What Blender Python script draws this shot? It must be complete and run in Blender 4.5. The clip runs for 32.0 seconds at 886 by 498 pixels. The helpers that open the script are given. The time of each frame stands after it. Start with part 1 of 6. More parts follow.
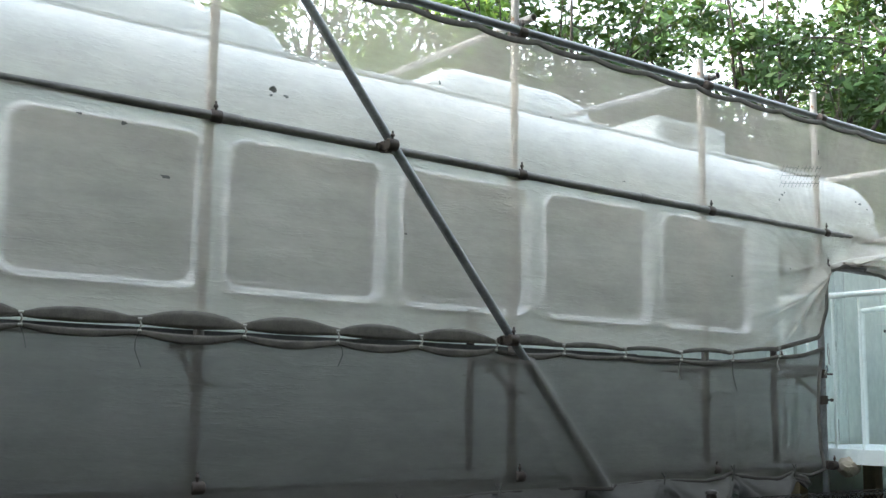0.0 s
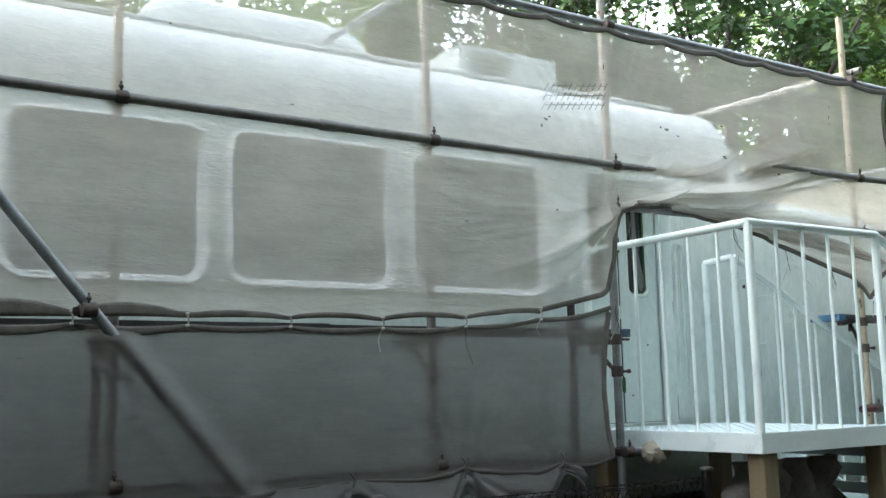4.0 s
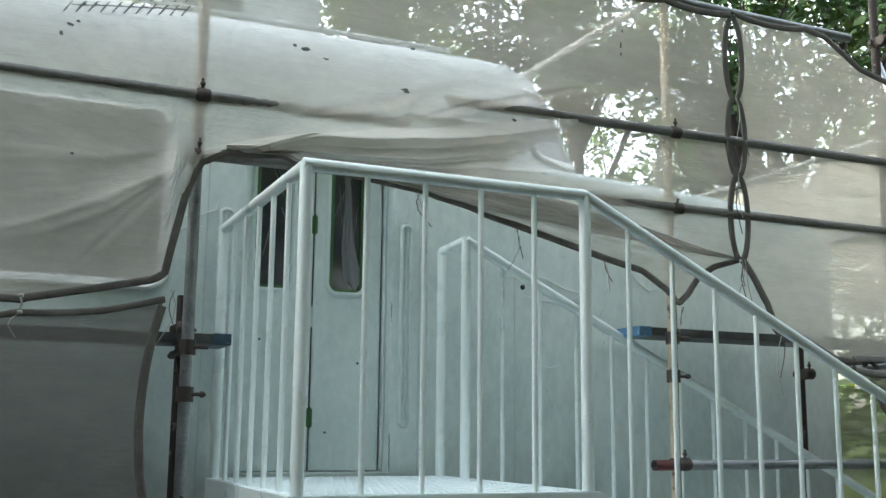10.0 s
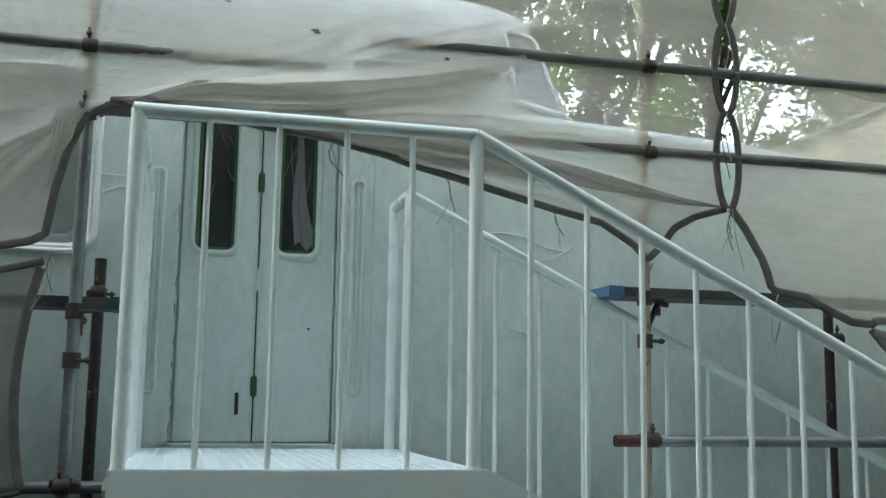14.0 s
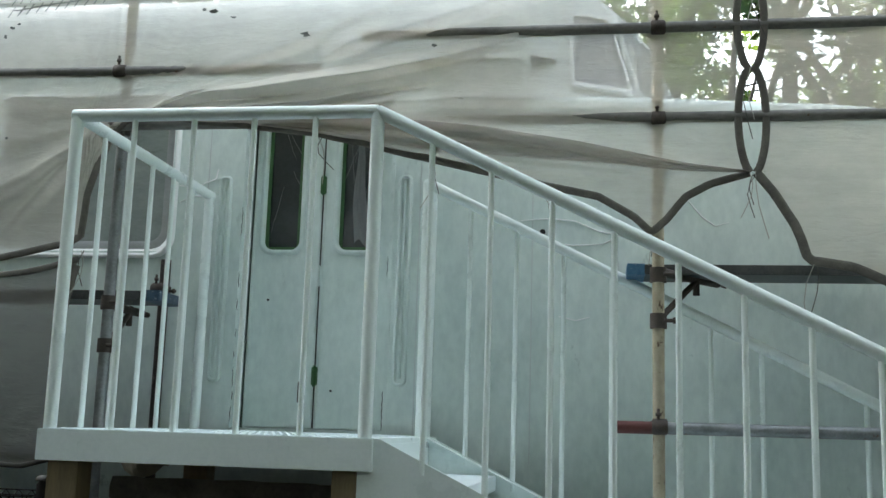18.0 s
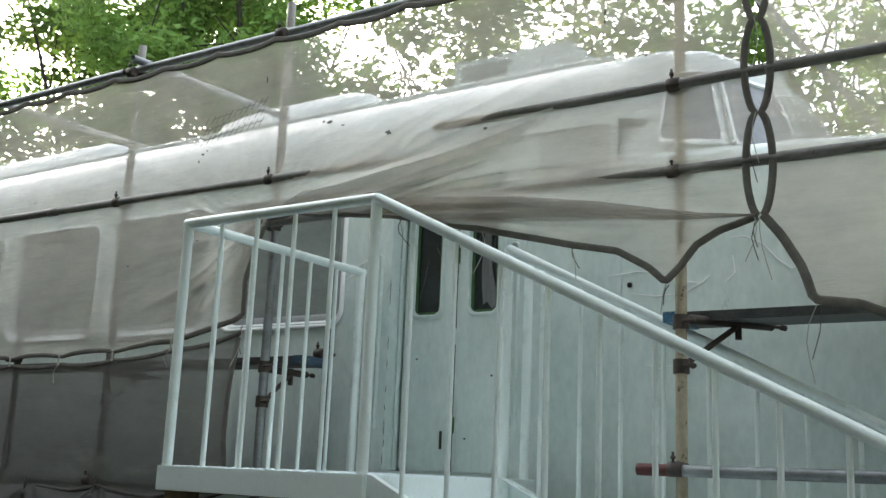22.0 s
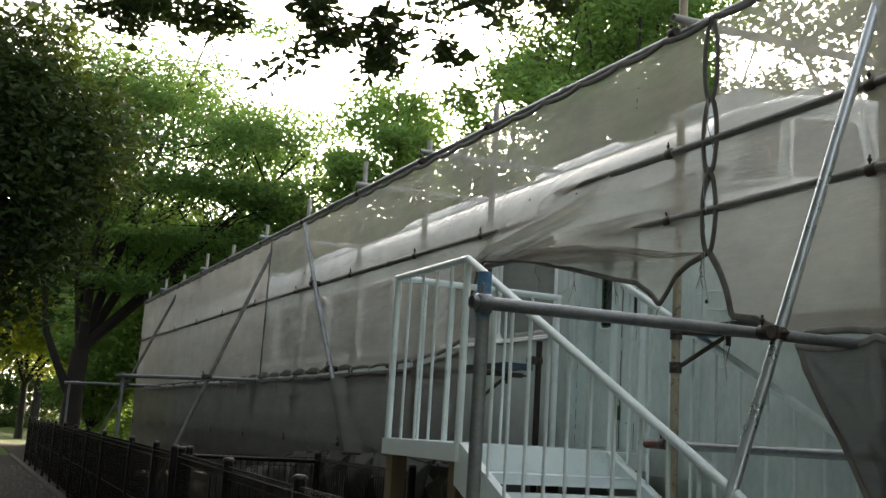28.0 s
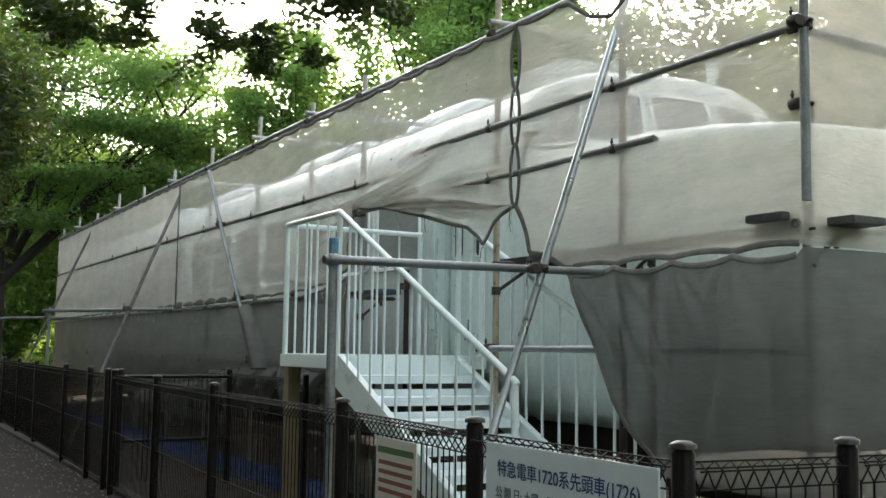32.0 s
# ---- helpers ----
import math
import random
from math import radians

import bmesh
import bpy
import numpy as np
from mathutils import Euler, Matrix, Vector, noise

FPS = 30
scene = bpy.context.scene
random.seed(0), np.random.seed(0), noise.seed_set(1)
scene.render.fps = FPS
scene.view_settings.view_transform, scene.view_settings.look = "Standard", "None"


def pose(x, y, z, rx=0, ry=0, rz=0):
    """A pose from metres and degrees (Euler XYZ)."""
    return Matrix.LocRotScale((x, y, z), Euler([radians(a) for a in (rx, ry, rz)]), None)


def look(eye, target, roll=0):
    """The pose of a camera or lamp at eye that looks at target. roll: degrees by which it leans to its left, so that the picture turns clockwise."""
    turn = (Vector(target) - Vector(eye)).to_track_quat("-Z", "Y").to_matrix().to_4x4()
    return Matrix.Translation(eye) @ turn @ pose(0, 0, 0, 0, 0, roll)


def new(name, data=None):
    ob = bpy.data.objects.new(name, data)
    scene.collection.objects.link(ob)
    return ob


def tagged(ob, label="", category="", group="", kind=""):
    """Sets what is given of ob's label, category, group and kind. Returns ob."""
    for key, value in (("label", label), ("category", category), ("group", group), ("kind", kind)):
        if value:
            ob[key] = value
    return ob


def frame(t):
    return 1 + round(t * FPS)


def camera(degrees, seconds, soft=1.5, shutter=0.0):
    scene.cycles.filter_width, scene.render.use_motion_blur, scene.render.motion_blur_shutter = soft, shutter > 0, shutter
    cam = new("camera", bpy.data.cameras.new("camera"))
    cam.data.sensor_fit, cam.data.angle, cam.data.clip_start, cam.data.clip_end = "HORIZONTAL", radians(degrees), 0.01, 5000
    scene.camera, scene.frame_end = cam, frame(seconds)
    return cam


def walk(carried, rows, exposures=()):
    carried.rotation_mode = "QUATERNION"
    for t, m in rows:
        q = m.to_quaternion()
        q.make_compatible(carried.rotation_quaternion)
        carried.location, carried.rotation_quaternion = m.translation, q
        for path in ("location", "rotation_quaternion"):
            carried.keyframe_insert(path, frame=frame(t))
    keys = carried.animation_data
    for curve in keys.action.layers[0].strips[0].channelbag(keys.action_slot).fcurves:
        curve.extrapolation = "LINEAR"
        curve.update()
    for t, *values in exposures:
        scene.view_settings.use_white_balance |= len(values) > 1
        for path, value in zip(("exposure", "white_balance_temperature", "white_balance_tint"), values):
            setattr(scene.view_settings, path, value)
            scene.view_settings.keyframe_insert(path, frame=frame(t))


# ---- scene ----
cam = camera(45.7, 32.0)
METRES, EYE, TILT, LEAN, TURN = 16.0, 1.65, 0.0, 0.0, -36.0
ROWS = [
    (0.0, 0.00000, 0.00000, 0.00000, -0.150, 8.220, -1.020),
    (0.5, 0.01430, 0.01200, 0.00060, -1.030, 8.160, -0.440),
    (1.0, 0.03100, 0.02420, 0.00070, -1.370, 8.090, -0.800),
    (1.5, 0.04720, 0.03630, 0.00030, -0.790, 8.130, -0.750),
    (2.0, 0.06320, 0.05040, -0.00030, -0.360, 8.080, -0.640),
    (2.5, 0.08000, 0.06090, -0.00070, -0.040, 8.000, 0.160),
    (4.5, 0.14371, 0.09991, -0.00347, 3.648, 7.860, 1.090),
    (5.0, 0.16083, 0.11125, -0.00389, 4.253, 7.946, 0.384),
    (5.5, 0.17583, 0.12798, -0.00423, 3.914, 8.003, -0.756),
    (6.0, 0.18962, 0.14137, -0.00439, 3.092, 8.413, 0.254),
    (6.5, 0.20681, 0.15324, -0.00423, 3.594, 8.733, 0.076),
    (7.0, 0.21947, 0.16573, -0.00518, 5.260, 8.688, 0.320),
    (7.5, 0.23058, 0.17953, -0.00443, 6.681, 8.428, -0.257),
    (8.0, 0.24384, 0.19005, -0.00504, 8.211, 8.274, 0.178),
    (8.5, 0.25744, 0.20075, -0.00493, 9.658, 8.290, 0.764),
    (9.0, 0.26712, 0.21382, -0.00566, 10.936, 8.425, -0.363),
    (9.5, 0.27667, 0.22590, -0.00430, 11.314, 9.305, -0.597),
    (10.0, 0.28896, 0.23350, -0.00490, 12.210, 9.837, -0.562),
    (10.5, 0.29896, 0.23917, -0.00480, 14.450, 10.000, -0.321),
    (11.0, 0.30495, 0.24907, -0.00526, 15.505, 8.930, -0.596),
    (11.5, 0.31038, 0.25853, -0.00440, 16.198, 8.351, -0.528),
    (12.0, 0.31843, 0.26333, -0.00413, 17.432, 8.424, 0.485),
    (12.5, 0.32882, 0.26443, -0.00441, 19.234, 8.952, -0.203),
    (13.0, 0.33544, 0.26503, -0.00490, 21.096, 8.890, 0.230),
    (13.5, 0.33974, 0.27002, -0.00518, 21.977, 8.529, 0.223),
    (14.0, 0.34528, 0.27829, -0.00459, 22.005, 8.236, -0.917),
    (14.5, 0.35188, 0.28538, -0.00447, 22.401, 8.054, 0.158),
    (16.5, 0.39434, 0.31240, -0.01306, 32.311, 9.889, -2.792),
    (17.0, 0.40647, 0.32180, -0.01379, 35.453, 9.533, -0.821),
    (17.5, 0.42226, 0.32862, -0.01471, 39.207, 9.618, -2.780),
    (18.0, 0.43451, 0.33789, -0.01564, 44.504, 9.668, -1.733),
    (18.5, 0.44482, 0.35074, -0.01551, 48.765, 9.868, -2.722),
    (19.0, 0.45611, 0.35853, -0.01518, 53.561, 9.808, -1.555),
    (19.5, 0.46963, 0.36672, -0.01566, 58.005, 10.238, -1.608),
    (20.0, 0.48005, 0.37526, -0.01618, 61.369, 10.422, -1.167),
    (20.5, 0.48789, 0.38716, -0.01576, 63.475, 10.602, -3.519),
    (21.0, 0.49534, 0.39587, -0.01538, 65.380, 11.080, -1.533),
    (21.5, 0.50918, 0.40326, -0.01620, 67.364, 11.587, -1.871),
    (22.0, 0.52249, 0.41070, -0.01649, 69.736, 11.909, -2.356),
    (22.5, 0.53162, 0.42460, -0.01613, 71.358, 11.676, -2.298),
    (23.0, 0.54147, 0.43919, -0.01408, 71.742, 10.649, -2.818),
    (23.5, 0.55845, 0.44891, -0.01435, 72.135, 10.310, -2.586),
    (24.0, 0.57384, 0.45821, -0.01388, 74.982, 9.979, -1.356),
    (24.5, 0.58402, 0.47324, -0.01415, 78.581, 9.511, -2.429),
    (25.0, 0.59782, 0.48478, -0.01280, 83.129, 9.249, -2.006),
    (25.5, 0.61172, 0.49497, -0.01304, 87.913, 8.837, -2.989),
    (27.5, 0.64432, 0.54822, -0.01331, 99.991, 9.902, -3.076),
    (28.0, 0.66064, 0.55298, -0.01454, 100.963, 9.901, -3.488),
    (28.5, 0.67763, 0.56253, -0.01378, 100.963, 9.657, -2.603),
    (29.0, 0.69154, 0.57339, -0.01379, 102.894, 9.018, -3.484),
    (29.5, 0.70408, 0.57800, -0.01490, 102.596, 8.645, -4.435),
    (30.0, 0.71909, 0.58156, -0.01392, 100.541, 7.311, -3.267),
    (30.5, 0.73356, 0.58912, -0.01473, 100.810, 7.210, -2.440),
    (31.0, 0.74774, 0.59076, -0.01437, 101.451, 7.059, -2.577),
    (31.5, 0.76040, 0.58812, -0.01529, 98.342, 6.180, -2.945),
    (32.0, 0.77061, 0.59097, -0.01488, 96.416, 5.464, -0.808),
]
walk(cam, [(t, pose(0, 0, EYE, TILT, LEAN, TURN) @ pose(METRES * x, METRES * y, METRES * z, 90 + pitch, roll, yaw)) for t, x, y, z, yaw, pitch, roll in ROWS], [(0.0, 3.74, 6450, 9), (5.0, 3.76, 6450, 8), (6.0, 3.66, 6450, 8), (8.0, 3.36, 6500, 6), (10.0, 3.36, 6550, 6), (12.0, 3.3, 6500, 6), (17.0, 3.34, 6550, 5), (18.0, 3.42, 6650, 6), (20.0, 3.52, 6800, 9), (21.5, 3.44, 6850, 9), (23.0, 3.2, 6850, 9), (24.0, 3.17, 6900, 10), (25.3, 3.24, 6950, 11), (27.5, 2.58, 7050, 11), (29.0, 2.64, 7000, 10), (30.0, 3.02, 6950, 10), (31.0, 3.08, 6900, 9), (32.0, 3.38, 6850, 8)])

# ---- light ----
SUN_EL, SUN_AZ = radians(15), radians(302)
world = bpy.data.worlds.new("sky")
scene.world = world
world.use_nodes = True
wt = world.node_tree
sky = wt.nodes.new("ShaderNodeTexSky")
sky.sky_type = "NISHITA"
sky.sun_disc = False
sky.sun_elevation = SUN_EL
sky.sun_rotation = SUN_AZ
sky.air_density, sky.dust_density, sky.ozone_density = 1.0, 3.0, 1.0
wt.nodes["Background"].inputs["Strength"].default_value = 0.15
haze = wt.nodes.new("ShaderNodeHueSaturation")
haze.inputs["Saturation"].default_value = 0.4
wt.links.new(sky.outputs["Color"], haze.inputs["Color"])
wt.links.new(haze.outputs["Color"], wt.nodes["Background"].inputs["Color"])
sun = new("sun", bpy.data.lights.new("sun", "SUN"))
sun.data.energy = 3.0
sun.data.angle = radians(3)
sun.data.color = (1.0, 0.86, 0.68)
sun_to = Vector((math.sin(SUN_AZ) * math.cos(SUN_EL), math.cos(SUN_AZ) * math.cos(SUN_EL), math.sin(SUN_EL)))
sun.matrix_world = look(sun_to * 60, (0, 0, 0))


# ---- materials ----
def nodes_of(name):
    m = bpy.data.materials.new(name)
    m.use_nodes = True
    t = m.node_tree
    return m, t, t.nodes["Principled BSDF"], t.nodes.new


def ramp(t, fac, stops):
    r = t.nodes.new("ShaderNodeValToRGB")
    el = r.color_ramp.elements
    while len(el) < len(stops):
        el.new(0.5)
    for e, (p, c) in zip(el, stops):
        e.position, e.color = p, (*c, 1)
    t.links.new(fac, r.inputs["Fac"])
    return r.outputs["Color"]


def noise_out(t, scale, detail=4.0, rough=0.6, stretch=(1, 1, 1), where="Object"):
    tc = t.nodes.new("ShaderNodeTexCoord")
    mp = t.nodes.new("ShaderNodeMapping")
    mp.inputs["Scale"].default_value = stretch
    n = t.nodes.new("ShaderNodeTexNoise")
    n.inputs["Scale"].default_value, n.inputs["Detail"].default_value, n.inputs["Roughness"].default_value = scale, detail, rough
    t.links.new(tc.outputs[where], mp.inputs["Vector"])
    t.links.new(mp.outputs["Vector"], n.inputs["Vector"])
    return n.outputs["Fac"]


def mixed(t, fac, a, b, mode="MIX"):
    n = t.nodes.new("ShaderNodeMix")
    n.data_type, n.blend_type = "RGBA", mode
    if isinstance(fac, (int, float)):
        n.inputs["Factor"].default_value = fac
    else:
        t.links.new(fac, n.inputs["Factor"])
    for s, v in (("A", a), ("B", b)):
        sock = [i for i in n.inputs if i.name == s and i.type == "RGBA"][0]
        if isinstance(v, tuple):
            sock.default_value = (*v, 1)
        else:
            t.links.new(v, sock)
    return [o for o in n.outputs if o.type == "RGBA"][0]


def bumped(t, bsdf, fac, strength=0.2, dist=0.01):
    b = t.nodes.new("ShaderNodeBump")
    b.inputs["Strength"].default_value, b.inputs["Distance"].default_value = strength, dist
    t.links.new(fac, b.inputs["Height"])
    t.links.new(b.outputs["Normal"], bsdf.inputs["Normal"])


def surface(name, base, dark, rough=0.5, metal=0.0, scale=6.0, fine=90.0, lo=0.4, hi=0.7, bump=0.15, stretch=(1, 1, 1), rvar=0.15, specks=None, where="Object", gloss=0.5):
    """A surface with broad stains and fine grain; specks: a colour that breaks through in small spots."""
    m, t, b, _ = nodes_of(name)
    big = noise_out(t, scale, 5.0, 0.65, stretch, where)
    small = noise_out(t, fine, 3.0, 0.6, stretch, where)
    col = ramp(t, big, [(lo, dark), (hi, base)])
    col = mixed(t, 0.35, col, ramp(t, small, [(0.3, dark), (0.65, base)]))
    if specks:
        sp = noise_out(t, scale * 3.1, 6.0, 0.7, stretch, where)
        mask = ramp(t, sp, [(specks[1], (0, 0, 0)), (specks[1] + 0.04, (1, 1, 1))])
        col = mixed(t, mask, col, specks[0])
    t.links.new(col, b.inputs["Base Color"])
    mr = t.nodes.new("ShaderNodeMapRange")
    mr.inputs["To Min"].default_value, mr.inputs["To Max"].default_value = max(0.03, rough - rvar), min(1, rough + rvar)
    t.links.new(big, mr.inputs["Value"])
    t.links.new(mr.outputs["Result"], b.inputs["Roughness"])
    b.inputs["Metallic"].default_value = metal
    b.inputs["Specular IOR Level"].default_value = gloss
    bumped(t, b, small, bump, 0.003)
    return m


def netting(name, thread, opacity, through_share=0.45):
    """Woven mesh sheeting: open weave that lets part of the view through, glows when light falls on its back."""
    m, t, b, _ = nodes_of(name)
    t.nodes.remove(b)
    out = t.nodes["Material Output"]
    stain = noise_out(t, 1.6, 6.0, 0.7, (1, 1, 2.2))
    streak = noise_out(t, 5.0, 4.0, 0.7, (0.35, 1, 6.0))
    weave = noise_out(t, 420.0, 1.0, 0.5)
    col = ramp(t, stain, [(0.3, tuple(c * 0.78 for c in thread)), (0.65, thread)])
    col = mixed(t, 0.14, col, ramp(t, streak, [(0.35, tuple(c * 0.7 for c in thread)), (0.6, thread)]))
    wrinkle = ramp(t, noise_out(t, 3.2, 5.0, 0.62, (0.8, 1, 7.5)), [(0.585, (0, 0, 0)), (0.62, (1, 1, 1)), (0.66, (0, 0, 0))])
    spots = ramp(t, noise_out(t, 7.0, 8.0, 0.8), [(0.745, (0, 0, 0)), (0.765, (1, 1, 1))])
    col = mixed(t, spots, col, (0.05, 0.05, 0.045))
    dash = ramp(t, noise_out(t, 4.2, 5.0, 0.75, (1.1, 1, 13.0)), [(0.66, (0, 0, 0)), (0.70, (0.55, 0.55, 0.55)), (0.76, (0.1, 0.1, 0.1))])
    col = mixed(t, dash, col, tuple(c * 0.42 for c in thread))
    dif, trl, tra = t.nodes.new("ShaderNodeBsdfDiffuse"), t.nodes.new("ShaderNodeBsdfTranslucent"), t.nodes.new("ShaderNodeBsdfTransparent")
    for n in (dif, trl):
        t.links.new(col, n.inputs["Color"])
    bp = t.nodes.new("ShaderNodeBump")
    bp.inputs["Strength"].default_value, bp.inputs["Distance"].default_value = 0.55, 0.016
    crumple = ramp(t, noise_out(t, 2.6, 6.0, 0.6, (0.9, 1, 3.6)), [(0.40, (0, 0, 0)), (0.47, (0.8, 0.8, 0.8)), (0.49, (1, 1, 1)), (0.52, (0.35, 0.35, 0.35)), (0.62, (0.1, 0.1, 0.1))])
    fine = mixed(t, 0.45, noise_out(t, 7.0, 3.0, 0.55, (0.6, 1, 2.0)), wrinkle)
    t.links.new(mixed(t, 0.25, fine, crumple), bp.inputs["Height"])
    for n in (dif, trl):
        t.links.new(bp.outputs["Normal"], n.inputs["Normal"])
    cloth, mix = t.nodes.new("ShaderNodeMixShader"), t.nodes.new("ShaderNodeMixShader")
    cloth.inputs[0].default_value = through_share
    t.links.new(dif.outputs[0], cloth.inputs[1])
    t.links.new(trl.outputs[0], cloth.inputs[2])
    mr = t.nodes.new("ShaderNodeMapRange")
    mr.inputs["From Min"].default_value, mr.inputs["From Max"].default_value = 0.2, 0.8
    mr.inputs["To Min"].default_value, mr.inputs["To Max"].default_value = opacity - 0.06, opacity + 0.06
    t.links.new(mixed(t, 0.35, stain, weave), mr.inputs["Value"])
    mx = t.nodes.new("ShaderNodeMath")
    mx.operation = "MAXIMUM"
    t.links.new(mr.outputs["Result"], mx.inputs[0])
    both_marks = t.nodes.new("ShaderNodeMath")
    both_marks.operation = "MAXIMUM"
    t.links.new(spots, both_marks.inputs[0])
    t.links.new(dash, both_marks.inputs[1])
    t.links.new(both_marks.outputs[0], mx.inputs[1])
    t.links.new(mx.outputs[0], mix.inputs[0])
    t.links.new(tra.outputs[0], mix.inputs[1])
    t.links.new(cloth.outputs[0], mix.inputs[2])
    t.links.new(mix.outputs[0], out.inputs["Surface"])
    return m


def leafy(name, light, dark, glow=0.35):
    m, t, b, _ = nodes_of(name)
    geo = t.nodes.new("ShaderNodeNewGeometry")
    col = ramp(t, geo.outputs["Random Per Island"], [(0.0, dark), (1.0, light)])
    col = mixed(t, 0.5, col, ramp(t, noise_out(t, 0.9, 3.0), [(0.35, dark), (0.65, light)]))
    t.links.new(col, b.inputs["Base Color"])
    b.inputs["Roughness"].default_value = 0.55
    b.inputs["Specular IOR Level"].default_value = 0.2
    trl, mix = t.nodes.new("ShaderNodeBsdfTranslucent"), t.nodes.new("ShaderNodeMixShader")
    t.links.new(mixed(t, 0.5, col, (0.16, 0.22, 0.03)), trl.inputs["Color"])
    mix.inputs[0].default_value = glow
    t.links.new(b.outputs[0], mix.inputs[1])
    t.links.new(trl.outputs[0], mix.inputs[2])
    t.links.new(mix.outputs[0], t.nodes["Material Output"].inputs["Surface"])
    return m


def plain(name, col, rough=0.5, metal=0.0, var=0.8):
    return surface(name, col, tuple(c * var for c in col), rough, metal, 8.0, 120.0, bump=0.08)


NET = netting("pale_netting", (0.82, 0.78, 0.685), 0.535, 0.26)
NET_FAR = netting("dense_pale_netting", (0.74, 0.70, 0.62), 0.74)
NET_GATHER = netting("gathered_netting", (0.76, 0.735, 0.665), 0.60, 0.15)
# Same thread as NET; the flap's dim light is put into its colour.
NET_FOLD = netting("shaded_doubled_netting", (0.56, 0.51, 0.45), 0.80, 0.2)
# Lower sheets: the same cloth, low-down shade put into the thread colours.
NET_LOW = netting("shaded_netting", (0.255, 0.246, 0.222), 0.71)
NET_DARK = netting("slack_shaded_netting", (0.19, 0.187, 0.176), 0.80, 0.3)
HEM_PALE = surface("pale_hem_tape", (0.30, 0.29, 0.27), (0.17, 0.165, 0.155), 0.8, 0, 12, 200, bump=0.4)
HEM = surface("hem_tape", (0.17, 0.157, 0.135), (0.075, 0.07, 0.062), 0.8, 0, 12, 200, bump=0.4)
PAINT = surface("primer_paint", (0.71, 0.805, 0.775), (0.46, 0.56, 0.545), 0.4, 0, 1.5, 26, 0.28, 0.6, 0.05, (1, 1, 0.55), 0.12, ((0.50, 0.59, 0.57), 0.64))
ROOFP = surface("roof_paint", (0.58, 0.635, 0.63), (0.48, 0.53, 0.525), 0.4, 0, 2.0, 40, 0.3, 0.55, 0.05)
RIM = surface("glossy_white_rim", (0.90, 0.93, 0.93), (0.84, 0.87, 0.87), 0.16, 0, 3.0, 60, 0.3, 0.5, 0.03, (1, 1, 1), 0.05)
FILM = surface("masking_film", (0.26, 0.30, 0.29), (0.175, 0.21, 0.20), 0.32, 0, 3.0, 30, 0.35, 0.65, 0.3, (1, 1, 3))
FILM_PALE = surface("loose_film", (0.30, 0.32, 0.32), (0.22, 0.24, 0.24), 0.35, 0, 3.0, 30, 0.35, 0.65, 0.3, (1, 1, 3))
DARKGLASS = surface("dark_glass", (0.035, 0.045, 0.045), (0.02, 0.025, 0.025), 0.12, 0, 5, 40, bump=0.1)
CABGLASS = surface("covered_cab_glass", (0.20, 0.222, 0.245), (0.13, 0.145, 0.16), 0.2, 0, 3, 30, bump=0.1)
STAIR = surface("stair_enamel", (0.81, 0.90, 0.885), (0.70, 0.80, 0.79), 0.3, 0, 5, 70, 0.25, 0.5, 0.08)
CHECKER = surface("deck_plate", (0.84, 0.93, 0.94), (0.74, 0.84, 0.855), 0.35, 0, 9, 60, 0.3, 0.6, 0.5)
GALV = surface("galvanised_pipe", (0.30, 0.32, 0.33), (0.13, 0.14, 0.145), 0.45, 0.55, 7, 110, 0.35, 0.65, 0.15, (1, 1, 1), 0.15, ((0.16, 0.09, 0.05), 0.66))
MIDPIPE = surface("stained_grey_pipe", (0.235, 0.23, 0.215), (0.10, 0.098, 0.09), 0.55, 0.3, 9, 70, 0.35, 0.62, 0.25, (0.5, 1, 1), 0.15, ((0.12, 0.075, 0.045), 0.66))
PALEPIPE = surface("weathered_pale_pipe", (0.42, 0.41, 0.38), (0.25, 0.24, 0.215), 0.6, 0.1, 7, 90, 0.35, 0.65, 0.25, (1, 1, 0.6), 0.15, ((0.20, 0.11, 0.06), 0.60))
CREAMPIPE = surface("cream_flaking_pipe", (0.47, 0.42, 0.31), (0.29, 0.245, 0.175), 0.65, 0.05, 9, 80, 0.35, 0.62, 0.3, (1, 1, 0.6), 0.12, ((0.10, 0.062, 0.04), 0.585))
# Shaded copy of the pale pipe, with its own rust specks.
SHADEPIPE = surface("shaded_pale_pipe", (0.19, 0.18, 0.165), (0.10, 0.095, 0.085), 0.6, 0.2, 7, 90, 0.35, 0.65, 0.25, (1, 1, 0.6), 0.15, ((0.16, 0.09, 0.05), 0.62))
RUSTPIPE = surface("rusty_pipe", (0.055, 0.043, 0.039), (0.028, 0.023, 0.021), 0.75, 0.2, 8, 110, 0.35, 0.65, 0.3, (1, 1, 1), 0.1, ((0.32, 0.30, 0.27), 0.63))
SHINYPIPE = surface("bright_galvanised_pipe", (0.50, 0.54, 0.56), (0.33, 0.36, 0.38), 0.3, 0.8, 7, 110, bump=0.12)
CLAMPM = surface("clamp_steel", (0.10, 0.080, 0.068), (0.045, 0.038, 0.034), 0.6, 0.5, 20, 150, bump=0.3)
PLANKM = surface("steel_plank", (0.14, 0.145, 0.145), (0.06, 0.063, 0.066), 0.5, 0.6, 6, 90, bump=0.2)
BLUETAPE = surface("blue_tape", (0.09, 0.24, 0.40), (0.035, 0.13, 0.26), 0.5, 0, 14, 90, 0.35, 0.6, 0.2, specks=((0.42, 0.48, 0.52), 0.6))
NAVYTAPE = surface("dark_blue_tape", (0.05, 0.10, 0.16), (0.025, 0.05, 0.08), 0.5, 0, 14, 90, bump=0.2, specks=((0.38, 0.42, 0.44), 0.62))
